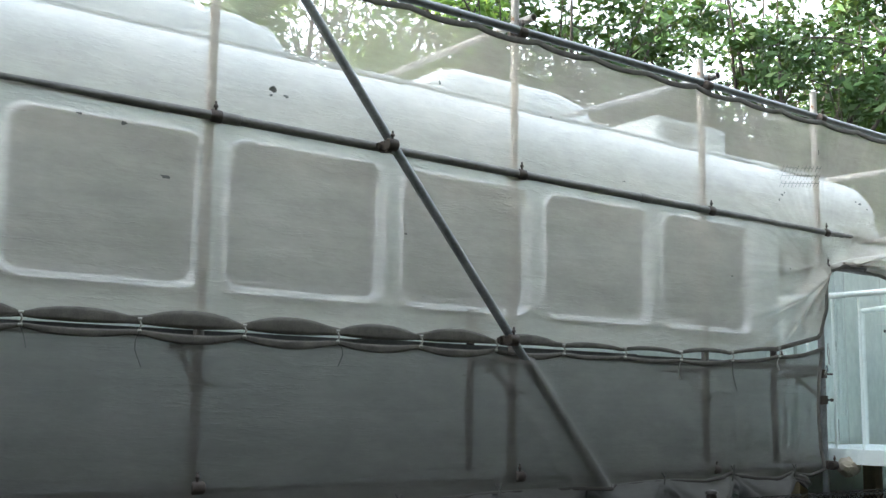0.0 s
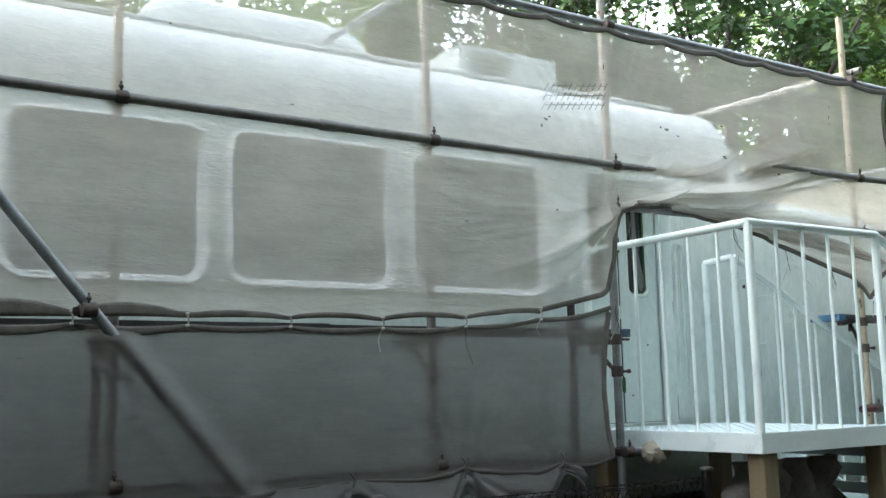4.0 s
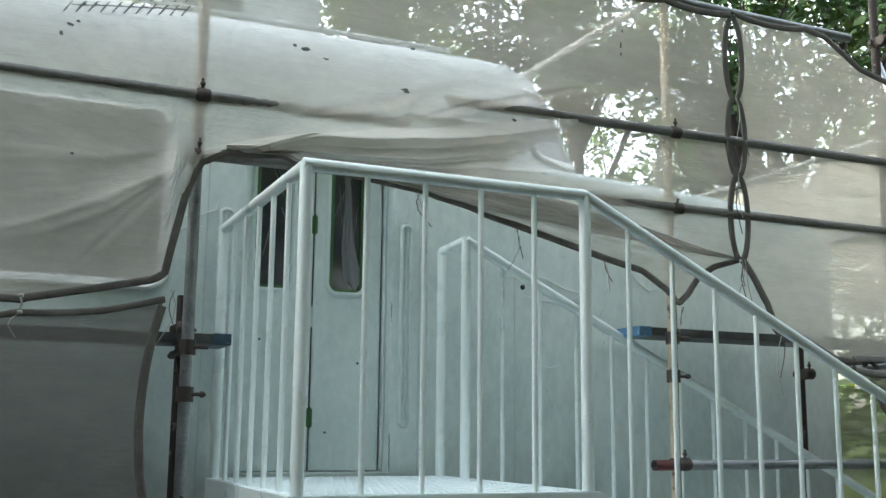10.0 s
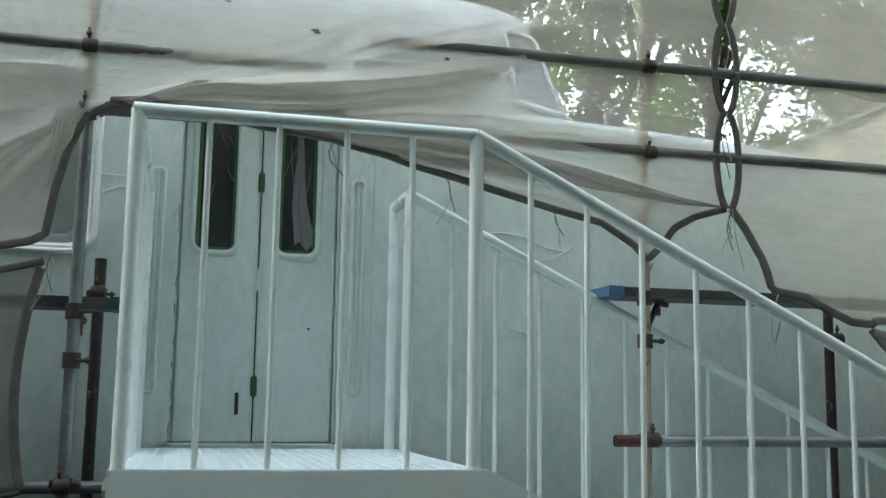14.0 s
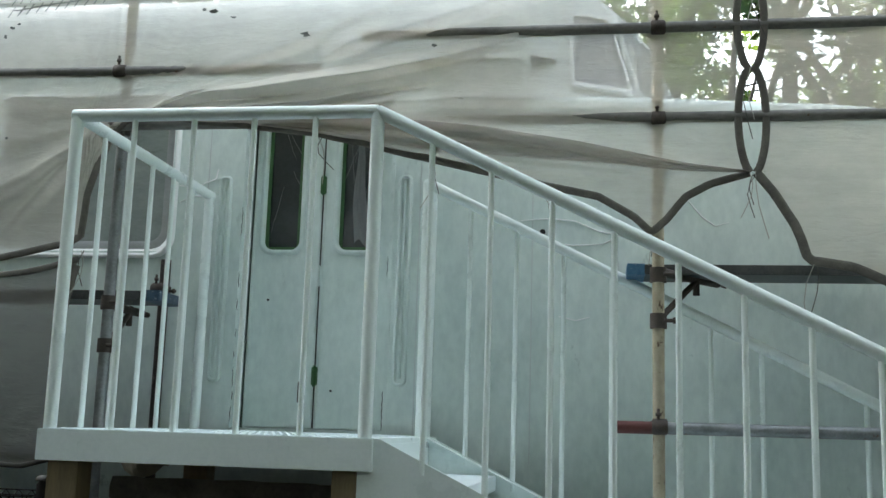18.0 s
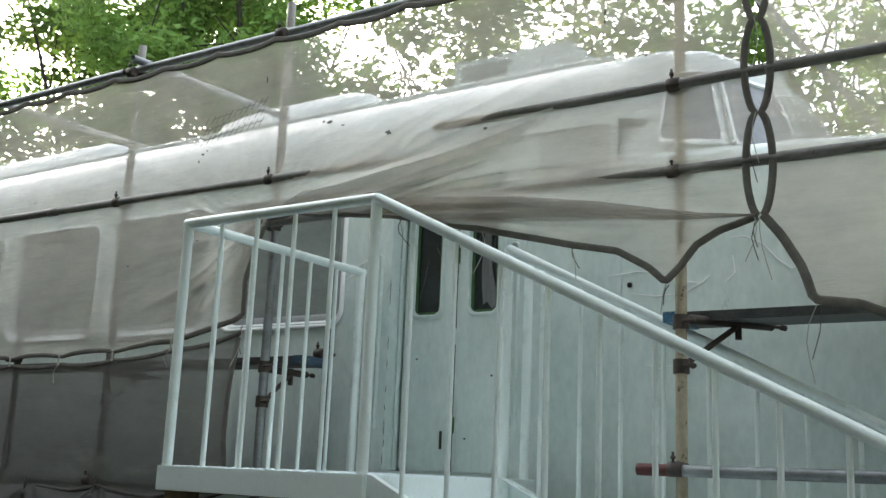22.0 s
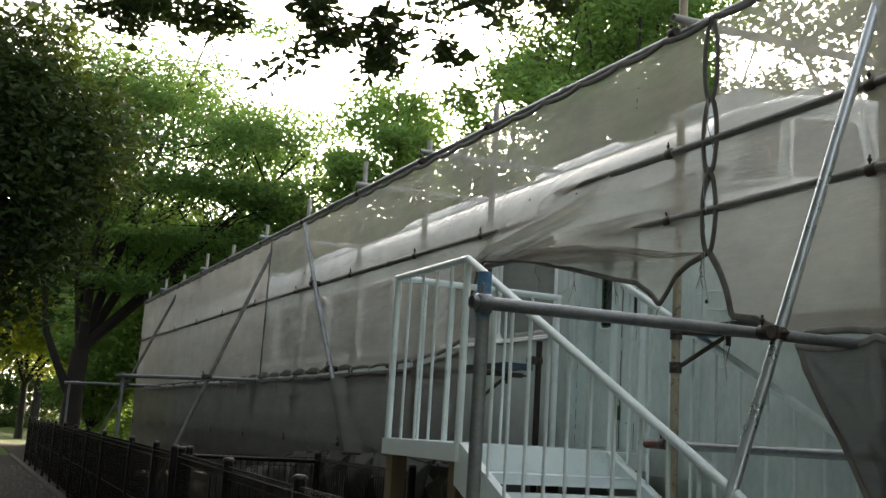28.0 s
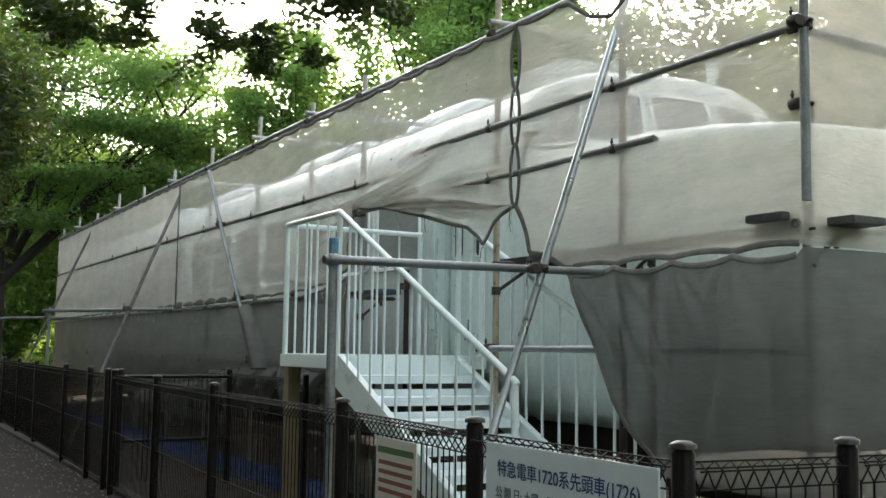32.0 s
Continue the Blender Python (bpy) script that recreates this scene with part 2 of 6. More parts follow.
GREENTAPE = plain("green_tape", (0.04, 0.125, 0.04), 0.6)
STRING = plain("tie_string", (0.42, 0.42, 0.38), 0.7)
DSTRING = plain("dark_tie_string", (0.08, 0.08, 0.07), 0.7)
LEGWOOD = surface("timber_leg", (0.25, 0.20, 0.115), (0.15, 0.115, 0.07), 0.7, 0, 4, 60, bump=0.3, stretch=(4, 4, 0.5))
FENCEM = surface("fence_brown", (0.008, 0.0065, 0.006), (0.005, 0.004, 0.004), 0.4, 0.0, 8, 100, bump=0.1, gloss=0.12)
# Cap colour is several times paler than the fence brown.
FENCECAP = surface("fence_cap", (0.055, 0.05, 0.046), (0.014, 0.013, 0.012), 0.35, 0.2, 20, 120, bump=0.2)
BLACK = plain("underframe_black", (0.018, 0.018, 0.018), 0.7)
STEELW = surface("wheel_steel", (0.10, 0.08, 0.07), (0.04, 0.035, 0.03), 0.6, 0.6, 8, 80)
ASPHALT = surface("asphalt", (0.026, 0.022, 0.019), (0.013, 0.011, 0.0095), 0.95, 0, 0.9, 70, bump=0.6, gloss=0.15)
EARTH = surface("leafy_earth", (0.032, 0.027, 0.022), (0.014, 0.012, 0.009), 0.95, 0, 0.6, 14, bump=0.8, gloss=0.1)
GRASSM = surface("grass", (0.075, 0.12, 0.022), (0.035, 0.06, 0.014), 0.9, 0, 0.35, 20, bump=0.8, gloss=0.1)
BARK = surface("bark", (0.026, 0.0205, 0.0165), (0.011, 0.009, 0.008), 0.9, 0, 5, 40, bump=0.9, stretch=(2, 2, 0.5))
LEAF_A = leafy("leaf_fresh", (0.17, 0.31, 0.075), (0.06, 0.14, 0.03), 0.45)
LEAF_G = leafy("leaf_gold_green", (0.15, 0.29, 0.075), (0.04, 0.11, 0.035), 0.5)
LEAF_B = leafy("leaf_deep", (0.065, 0.13, 0.03), (0.02, 0.05, 0.012), 0.3)
# Grove leaves: the shade of neighbouring trees is put into this green.
LEAF_D = leafy("leaf_shaded_green", (0.036, 0.085, 0.024), (0.010, 0.03, 0.010), 0.12)
# Sunlit copy of the leaf colour, low warm sun put into it.
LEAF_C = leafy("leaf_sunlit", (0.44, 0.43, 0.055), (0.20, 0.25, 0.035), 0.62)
# Shaded copy of the leaf colour, darkness of the overhang put into it.
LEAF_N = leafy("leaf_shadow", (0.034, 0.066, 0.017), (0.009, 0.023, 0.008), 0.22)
TARP = surface("blue_tarp", (0.007, 0.026, 0.085), (0.004, 0.011, 0.036), 0.8, 0, 5, 50, bump=0.5, gloss=0.12)
BOARD = plain("sign_white", (0.80, 0.88, 0.92), 0.35, 0, 0.93)
NAVY = plain("print_navy", (0.02, 0.06, 0.22), 0.5)
GREYPRINT = plain("print_grey", (0.15, 0.18, 0.22), 0.5)
CREAM = plain("notice_cream", (0.70, 0.68, 0.60), 0.6, 0, 0.92)
BROWNPRINT = plain("print_brown", (0.28, 0.10, 0.07), 0.6)
OLIVEPRINT = plain("print_green", (0.10, 0.20, 0.08), 0.6)
DIRT = surface("dirt", (0.17, 0.17, 0.155), (0.05, 0.05, 0.045), 0.9, 0, 20, 120)
MARKS = plain("faded_print", (0.23, 0.23, 0.21), 0.9)
NET_FRONT = netting("front_netting", (0.80, 0.757, 0.655), 0.63, 0.35)


# ---- mesh helpers ----
class Shape:
    """Collects vertices and faces of one part, in world metres."""

    def __init__(self):
        self.v, self.f, self.s = [], [], []

    def add(self, verts, faces, smooth=False):
        n = len(self.v)
        self.v += [tuple(p) for p in verts]
        self.f += [tuple(i + n for i in q) for q in faces]
        self.s += [smooth] * len(faces)
        return self

    def box(self, a, b, bev=0.0):
        x0, y0, z0 = (min(p, q) for p, q in zip(a, b))
        x1, y1, z1 = (max(p, q) for p, q in zip(a, b))
        e = min(bev, (x1 - x0) / 3, (y1 - y0) / 3, (z1 - z0) / 3)
        if e <= 0:
            vs = [(x, y, z) for z in (z0, z1) for y in (y0, y1) for x in (x0, x1)]
            return self.add(vs, [(0, 2, 3, 1), (4, 5, 7, 6), (0, 1, 5, 4), (2, 6, 7, 3), (0, 4, 6, 2), (1, 3, 7, 5)])
        bm = bmesh.new()
        bmesh.ops.create_cube(bm, size=1)
        for v in bm.verts:
            v.co = Vector(((x0 + x1) / 2 + v.co.x * (x1 - x0), (y0 + y1) / 2 + v.co.y * (y1 - y0), (z0 + z1) / 2 + v.co.z * (z1 - z0)))
        bmesh.ops.bevel(bm, geom=bm.edges[:], offset=e, segments=2, affect="EDGES")
        bm.verts.index_update()
        self.add([v.co for v in bm.verts], [[v.index for v in f.verts] for f in bm.faces])
        bm.free()
        return self

    def weld(self):
        """Joins corners that lie in one place."""
        at, turn, kept = {}, [], []
        for p in self.v:
            key = tuple(round(c, 4) for c in p)
            if key not in at:
                at[key] = len(kept)
                kept.append(p)
            turn.append(at[key])
        self.v, self.f = kept, [tuple(turn[i] for i in q) for q in self.f]
        return self

    def tube(self, pts, r, n=10, cap=True, flat=1.0, hollow=False):
        """A round bar along pts; r a radius or one per point; flat squashes it sideways."""
        pts = [Vector(p) for p in pts]
        rs = r if isinstance(r, (list, tuple)) else [r] * len(pts)
        rings, up = [], None
        for i, p in enumerate(pts):
            d = (pts[min(i + 1, len(pts) - 1)] - pts[max(i - 1, 0)]).normalized()
            if up is None:
                up = d.orthogonal().normalized()
            a = (up - d * up.dot(d))
            a = a.normalized() if a.length > 1e-5 else d.orthogonal().normalized()
            up, b = a, d.cross(a)
            rings.append([p + (a * math.cos(k * math.tau / n) * flat + b * math.sin(k * math.tau / n)) * rs[i] for k in range(n)])
        vs = [q for ring in rings for q in ring]
        fs = [(i * n + k, i * n + (k + 1) % n, (i + 1) * n + (k + 1) % n, (i + 1) * n + k) for i in range(len(pts) - 1) for k in range(n)]
        self.add(vs, fs, True)
        if cap:
            m = len(rings) - 1
            if hollow:
                for ring, c, s in ((rings[0], pts[0], 1), (rings[m], pts[m], -1)):
                    d = (pts[1] - pts[0]).normalized() if s == 1 else (pts[m] - pts[m - 1]).normalized()
                    inner = [c + (q - c) * 0.82 for q in ring]
                    deep = [c + (q - c) * 0.82 + d * s * 0.06 for q in ring]
                    self.add(ring + inner + deep, [(k, (k + 1) % n, n + (k + 1) % n, n + k) for k in range(n)] + [(n + k, n + (k + 1) % n, 2 * n + (k + 1) % n, 2 * n + k) for k in range(n)] + [tuple(range(2 * n, 3 * n))])
            else:
                self.add(rings[0] + rings[m], [tuple(reversed(range(n))), tuple(range(n, 2 * n))])
        return self

    def ribbon(self, pts, wide, thick):
        """A flat band along pts, wide across (in the x-z plane) and thick along y."""
        pts = [Vector(p) for p in pts]
        vs, fs = [], []
        for i, p in enumerate(pts):
            d = pts[min(i + 1, len(pts) - 1)] - pts[max(i - 1, 0)]
            d.y = 0
            d = d.normalized() if d.length > 1e-6 else Vector((1, 0, 0))
            nrm = Vector((-d.z, 0, d.x))
            w = wide[i] if isinstance(wide, (list, tuple)) else wide
            for a, b in ((-0.5, -0.3), (-0.25, -0.5), (0.25, -0.5), (0.5, -0.3), (0.5, 0.3), (0.25, 0.5), (-0.25, 0.5), (-0.5, 0.3)):
                vs.append(p + nrm * (a * w) + Vector((0, b * thick, 0)))
        for i in range(len(pts) - 1):
            for k in range(8):
                fs.append((i * 8 + k, i * 8 + (k + 1) % 8, (i + 1) * 8 + (k + 1) % 8, (i + 1) * 8 + k))
        return self.add(vs, fs, True)

    def loft(self, rings, closed=True, smooth=True, cap=False):
        n = len(rings[0])
        vs = [q for ring in rings for q in ring]
        last = n if closed else n - 1
        fs = [(i * n + k, i * n + (k + 1) % n, (i + 1) * n + (k + 1) % n, (i + 1) * n + k) for i in range(len(rings) - 1) for k in range(last)]
        self.add(vs, fs, smooth)
        if cap:
            self.add(rings[0] + rings[-1], [tuple(reversed(range(n))), tuple(range(n, 2 * n))])
        return self


def origin_of(ob):
    while ob.parent:
        ob = ob.parent
    return ob.location


def make_mesh(name, shape, material, base=Vector((0, 0, 0))):
    me = bpy.data.meshes.new(name)
    me.from_pydata([(p[0] - base[0], p[1] - base[1], p[2] - base[2]) for p in shape.v], [], shape.f)
    me.polygons.foreach_set("use_smooth", shape.s)
    if isinstance(material, (list, tuple)):
        for m in material:
            me.materials.append(m)
    else:
        me.materials.append(material)
    me.update()
    return me


def part(name, shape, material, parent, label=""):
    ob = new(name, make_mesh(name, shape, material, origin_of(parent)))
    ob.parent = parent
    return tagged(ob, label) if label else ob


def thing(name, base, label, category, group="", kind=""):
    ob = new(name)
    ob.location = base
    ob.empty_display_size = 0.1
    return tagged(ob, label, category, group, kind)


def solid(name, shape, material, label, category, group="", kind="", base=(0, 0, 0)):
    ob = new(name, make_mesh(name, shape, material, Vector(base)))
    ob.location = base
    return tagged(ob, label, category, group, kind)


def curve_at(table, x):
    """Value of a broken line at x."""
    return float(np.interp(x, [p[0] for p in table], [p[1] for p in table]))


def rounded_rect(x0, x1, z0, z1, r, n=5):
    """Outline in x and z, from the lower right corner round."""
    out = []
    for cx, cz, a0 in ((x1 - r, z0 + r, -90), (x1 - r, z1 - r, 0), (x0 + r, z1 - r, 90), (x0 + r, z0 + r, 180)):
        for k in range(n + 1):
            a = radians(a0 + 90 * k / n)
            out.append((cx + r * math.cos(a), cz + r * math.sin(a)))
    return out


def rim(shape, x0, x1, z0, z1, r, w, y_in, y_out, n=5):
    """A raised rounded frame round an opening in a wall that faces -y; the outline grows inwards by w."""
    a, b = rounded_rect(x0, x1, z0, z1, r, n), rounded_rect(x0 + w, x1 - w, z0 + w, z1 - w, max(0.01, r - w), n)
    c, d = rounded_rect(x0 + w * 0.3, x1 - w * 0.3, z0 + w * 0.3, z1 - w * 0.3, r - w * 0.3, n), rounded_rect(x0 + w * 0.7, x1 - w * 0.7, z0 + w * 0.7, z1 - w * 0.7, max(0.01, r - w * 0.7), n)
    rings = [[(x, y_in, z) for x, z in a], [(x, y_out, z) for x, z in c], [(x, y_out, z) for x, z in d], [(x, y_in + 0.03, z) for x, z in b]]
    return shape.loft(rings, True, True)


def plate(shape, outline, y0, y1):
    """A flat plate with an outline in x and z, from y0 to y1."""
    n = len(outline)
    a, b = [(x, y0, z) for x, z in outline], [(x, y1, z) for x, z in outline]
    return shape.add(a + b, [tuple(range(n)), tuple(reversed(range(n, 2 * n)))] + [(k, n + k, n + (k + 1) % n, (k + 1) % n) for k in range(n)])


# ---- ground ----
g = Shape()
g.add([(-400, -400, -0.02), (400, -400, -0.02), (400, 400, -0.02), (-400, 400, -0.02)], [(0, 1, 2, 3)])
solid("ground", g, GRASSM, "shaded park grass that runs out to the trees", "ground", kind="structure")
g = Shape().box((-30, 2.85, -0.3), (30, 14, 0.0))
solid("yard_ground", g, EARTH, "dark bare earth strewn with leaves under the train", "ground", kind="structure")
g = Shape().box((-19.5, -2.2, -0.3), (40, 2.72, 0.01))
solid("road_path", g, ASPHALT, "grey asphalt footpath beside the fence", "path", kind="structure")
g = Shape()
for i in range(38):
    g.box((-20 + i * 1.0, 2.72, -0.2), (-20 + i * 1.0 + 0.99, 2.85, 0.05), 0.01)
solid("kerb", g, plain("kerb_concrete", (0.024, 0.022, 0.02), 0.95), "low concrete edging along the footpath", "kerb", kind="structure")

# ---- train car ----
Y0, YC = 5.15, 6.55
train = thing("train_car", (0, YC, 0.28), "white primed railway car under repainting, windows masked", "train")
PROFILE = [(0.34, 0.86), (0.16, 0.92), (0.05, 1.04), (0.0, 1.22)]
SHOULDER = [(0.0, 3.2), (0.01, 3.3), (0.035, 3.4), (0.08, 3.485), (0.15, 3.56), (0.25, 3.63), (0.33, 3.665), (0.42, 3.69), (0.64, 3.76), (0.95, 3.83), (1.4, 3.865)]


def both(profile):
    return [(Y0 + d, z) for d, z in profile] + [(2 * YC - Y0 - d, z) for d, z in reversed(profile)]


XB, XF = -8.9, 8.45
WIN = [(6.19 - 1.13 * k - 0.48, 6.19 - 1.13 * k + 0.48) for k in range(13)]
WZ0, WZ1 = 2.22, 3.0
DX0, DX1, DZ0, DZ1, DEEP_IN = 7.045, 7.79, 1.37, 3.02, 0.13

s = Shape()
for a, b in zip(PROFILE[:-1], PROFILE[1:]):
    s.add([(XB, Y0 + a[0], a[1]), (XF, Y0 + a[0], a[1]), (XF, Y0 + b[0], b[1]), (XB, Y0 + b[0], b[1])], [(0, 1, 2, 3)], True)
cuts = sorted([(a, b, WZ0, WZ1) for a, b in WIN] + [(DX0, DX1, DZ0, DZ1)])
x = XB
for a, b, z0, z1 in cuts + [(XF, XF, 0, 0)]:
    s.add([(x, Y0, 1.22), (a, Y0, 1.22), (a, Y0, 3.2), (x, Y0, 3.2)], [(0, 1, 2, 3)])
    if b > a:
        e = 0.06 if z0 > 2 else DEEP_IN + 0.06
        s.add([(a, Y0, 1.22), (b, Y0, 1.22), (b, Y0, z0), (a, Y0, z0)], [(0, 1, 2, 3)])
        s.add([(a, Y0, z1), (b, Y0, z1), (b, Y0, 3.2), (a, Y0, 3.2)], [(0, 1, 2, 3)])
        s.add([(a, Y0, z0), (b, Y0, z0), (b, Y0, z1), (a, Y0, z1), (a, Y0 + e, z0), (b, Y0 + e, z0), (b, Y0 + e, z1), (a, Y0 + e, z1)], [(0, 4, 5, 1), (1, 5, 6, 2), (2, 6, 7, 3), (3, 7, 4, 0)])
    x = b
YB = 2 * YC - Y0
s.add([(XB, YB, 0.9), (XF, YB, 0.9), (XF, YB, 3.2), (XB, YB, 3.2)], [(0, 1, 2, 3)])
s.add([(XB, Y0, 0.9), (XB, YB, 0.9), (XB, YB, 3.2), (XB, Y0, 3.2)], [(0, 1, 2, 3)])
body = part("body", s.weld(), PAINT, train, "pale blue-white primed body side")
s = Shape()
s.loft([[(x, y, z) for y, z in both(SHOULDER)] for x in (XB, -4, 0, 4, XF)], False, True)


def fairing(x, k):
    """Section between the roof and the narrower driver's cab; k goes from 0 at the roof to 1 at the cab."""
    return [(x, y, z) for y, z in both([(max(d, d + k * (0.005 + 0.245 * min(1.0, (z - 2.97) / 0.62) - d)) + 0.004 * k, z - k * max(0.0, z - 3.6) * 0.35) for d, z in SHOULDER])]


s.loft([fairing(XF + 0.13 * k, k) for k in (0.0, 0.2, 0.45, 0.75, 1.0)], False, True)
s.add(fairing(XF + 0.13, 1.0), [tuple(range(2 * len(SHOULDER)))])
s.add([(XB, y, z) for y, z in both(SHOULDER)], [tuple(range(2 * len(SHOULDER)))])
roof = part("roof", s, ROOFP, train, "rounded glossy white roof")
s = Shape().tube([(XB, Y0 + 0.36, 3.70), (XF - 0.2, Y0 + 0.36, 3.70)], 0.014, 6)
part("rain_gutter", s, ROOFP, roof)
for a, b in WIN:
    wr = Shape()
    ring = [[(x, y, z) for x, z in rounded_rect(a - 0.014 + q, b + 0.014 - q, WZ0 - 0.014 + q, WZ1 + 0.014 - q, 0.10 - q * 0.5)] for q, y in ((-0.022, Y0 - 0.001), (-0.019, Y0 - 0.018), (-0.009, Y0 - 0.024), (0.001, Y0 - 0.016), (0.008, Y0 + 0.012), (0.030, Y0 + 0.030))]
    w = part("window", wr.loft(ring, True, True), RIM, body, "window masked with grey film in a recessed white frame")
    ring = [[(x, y, z) for x, z in rounded_rect(a - 0.014 + q, b + 0.014 - q, WZ0 - 0.014 + q, WZ1 + 0.014 - q * 1.2, 0.10 - q * 0.5)] for q, y in ((0.029, Y0 + 0.030), (0.058, Y0 + 0.033), (0.072, Y0 + 0.043))]
    part("film_edge", Shape().loft(ring, True, True), FILM_PALE, w)
    part("pane", plate(Shape(), rounded_rect(a + 0.01, b - 0.01, WZ0 + 0.01, WZ1 - 0.01, 0.06), Y0 + 0.042, Y0 + 0.056), FILM, w)

# folding door with two leaves
YD = Y0 + DEEP_IN
for a, b, wa, wb in ((7.062, 7.414, 7.135, 7.292), (7.420, 7.775, 7.515, 7.668)):
    s = Shape()
    for q in ((a, DZ0 + 0.01, b, 2.25), (a, 2.96, b, DZ1), (a, 2.25, wa - 0.012, 2.96), (wb + 0.012, 2.25, b, 2.96)):
        s.box((q[0], YD, q[1]), (q[2], YD + 0.04, q[3]), 0.0)
    d = part("door_leaf", s, PAINT, train, "folding door leaf with tall masked window")
    part("window_rim", rim(Shape(), wa - 0.04, wb + 0.04, 2.225, 2.975, 0.07, 0.034, YD - 0.001, YD - 0.013), PAINT, d)
    part("window_glass", plate(Shape(), rounded_rect(wa - 0.012, wb + 0.012, 2.25, 2.955, 0.04), YD + 0.022, YD + 0.035), DARKGLASS, d, "dark window glass")
    t1 = Shape()
    t1.box((wa - 0.010, YD + 0.008, 2.265), (wa + 0.007, YD + 0.0135, 2.95)).box((wb - 0.003, YD + 0.008, 2.265), (wb + 0.010, YD + 0.0135, 2.95)).box((wa - 0.004, YD + 0.009, 2.252), (wb + 0.004, YD + 0.0135, 2.268))
    part("masking_tape", t1, GREENTAPE, d, "green masking tape round the glass")
    # pressed edge moulding along both sides of the leaf
    for x in (a + 0.004, b - 0.014):
        part("edge_bead", Shape().box((x, YD - 0.005, DZ0 + 0.02), (x + 0.01, YD + 0.002, DZ1 - 0.01), 0.002), PAINT, d)
# crumpled clear film bunched behind one door window
CLEARF = plain("clear_film", (0.20, 0.21, 0.215), 0.2)
rnd = random.Random(21)
sheet = []
for i in range(15):
    v = i / 14
    wide = 0.010 + 0.04 * v ** 1.4
    cx = 7.575 + 0.05 * v + 0.01 * math.sin(v * 7)
    sheet.append([(cx + wide * (u - 0.5) * 2, YD + 0.016 + 0.006 * math.sin(u * 19 + v * 5) * (1 - 0.3 * v), 2.93 - 0.64 * v + 0.02 * math.sin(u * 8)) for u in [k / 10 for k in range(11)]])
part("film_sheet", Shape().loft(sheet, False, True), CLEARF, train, "crumpled clear film bunched in the door window")
for x, z, l, a in ((7.18, 2.92, 0.2, 0.4), (7.22, 2.86, 0.28, 0.6), (7.25, 2.66, 0.18, 0.5), (7.20, 2.58, 0.24, -0.2), (7.63, 2.92, 0.22, -0.3), (7.60, 2.84, 0.3, -0.35), (7.655, 2.7, 0.26, -0.15), (7.545, 2.8, 0.3, 0.1)):
    pts = [(x + a * l * k / 5 + rnd.uniform(-0.004, 0.004), YD + 0.018, z - l * k / 5) for k in range(6)]
    part("film_strip", Shape().tube(pts, [0.0012, 0.002, 0.0026, 0.002, 0.0015, 0.001], 5, False, 0.5), CLEARF, train, "thin pale strip of film on the glass")
s = Shape().box((7.414, YD - 0.004, DZ0 + 0.01), (7.420, YD + 0.01, DZ1))
part("door_joint", s, BLACK, train, "dark joint between the door leaves")
for z in (1.63, 2.12, 2.58):
    s = Shape().box((7.402, YD - 0.012, z - 0.045), (7.432, YD + 0.001, z + 0.045), 0.003).tube([(7.417, YD - 0.014, z - 0.052), (7.417, YD - 0.014, z + 0.052)], 0.006, 8)
    part("door_hinge", s, GREENTAPE if z != 2.12 else PAINT, train, "hinge covered with green tape" if z != 2.12 else "painted door hinge")
s = Shape().box((7.335, YD - 0.006, 1.50), (7.352, YD + 0.001, 1.60), 0.002)
part("door_lock", s, CLAMPM, train)
# jamb mouldings in front of the leaves
s = Shape().box((DX0 - 0.016, Y0 - 0.006, DZ0), (DX0 + 0.002, Y0 + 0.03, DZ1 + 0.012)).box((DX1 - 0.002, Y0 - 0.006, DZ0), (DX1 + 0.016, Y0 + 0.03, DZ1 + 0.012)).box((DX0 + 0.002, Y0 - 0.005, DZ1 - 0.002), (DX1 - 0.002, Y0 + 0.03, DZ1 + 0.012))
part("door_jamb", s, PAINT, train)
for x in (DX0 + 0.002, DX1 - 0.012):
    part("door_stop", Shape().box((x, YD - 0.05, DZ0 + 0.01), (x + 0.01, YD - 0.012, DZ1 - 0.003), 0.002), PAINT, train)
part("door_sill", Shape().box((DX0 + 0.003, Y0 + 0.002, DZ0 - 0.012), (DX1 - 0.003, YD + 0.04, DZ0 + 0.004), 0.003), PAINT, train)
# tall pressed covers of the handrail pockets on both sides of the door
for x0, x1 in ((6.915, 6.99), (7.825, 7.895)):
    part("handrail_cover", rim(Shape(), x0, x1, 1.585, 2.6, 0.03, 0.022, Y0 - 0.001, Y0 - 0.017), PAINT, train, "tall narrow pressed cover over the handrail pocket")
    part("handrail_rod", Shape().tube([((x0 + x1) / 2, Y0 - 0.004, 1.62), ((x0 + x1) / 2, Y0 - 0.004, 2.57)], 0.008, 8), PAINT, train)
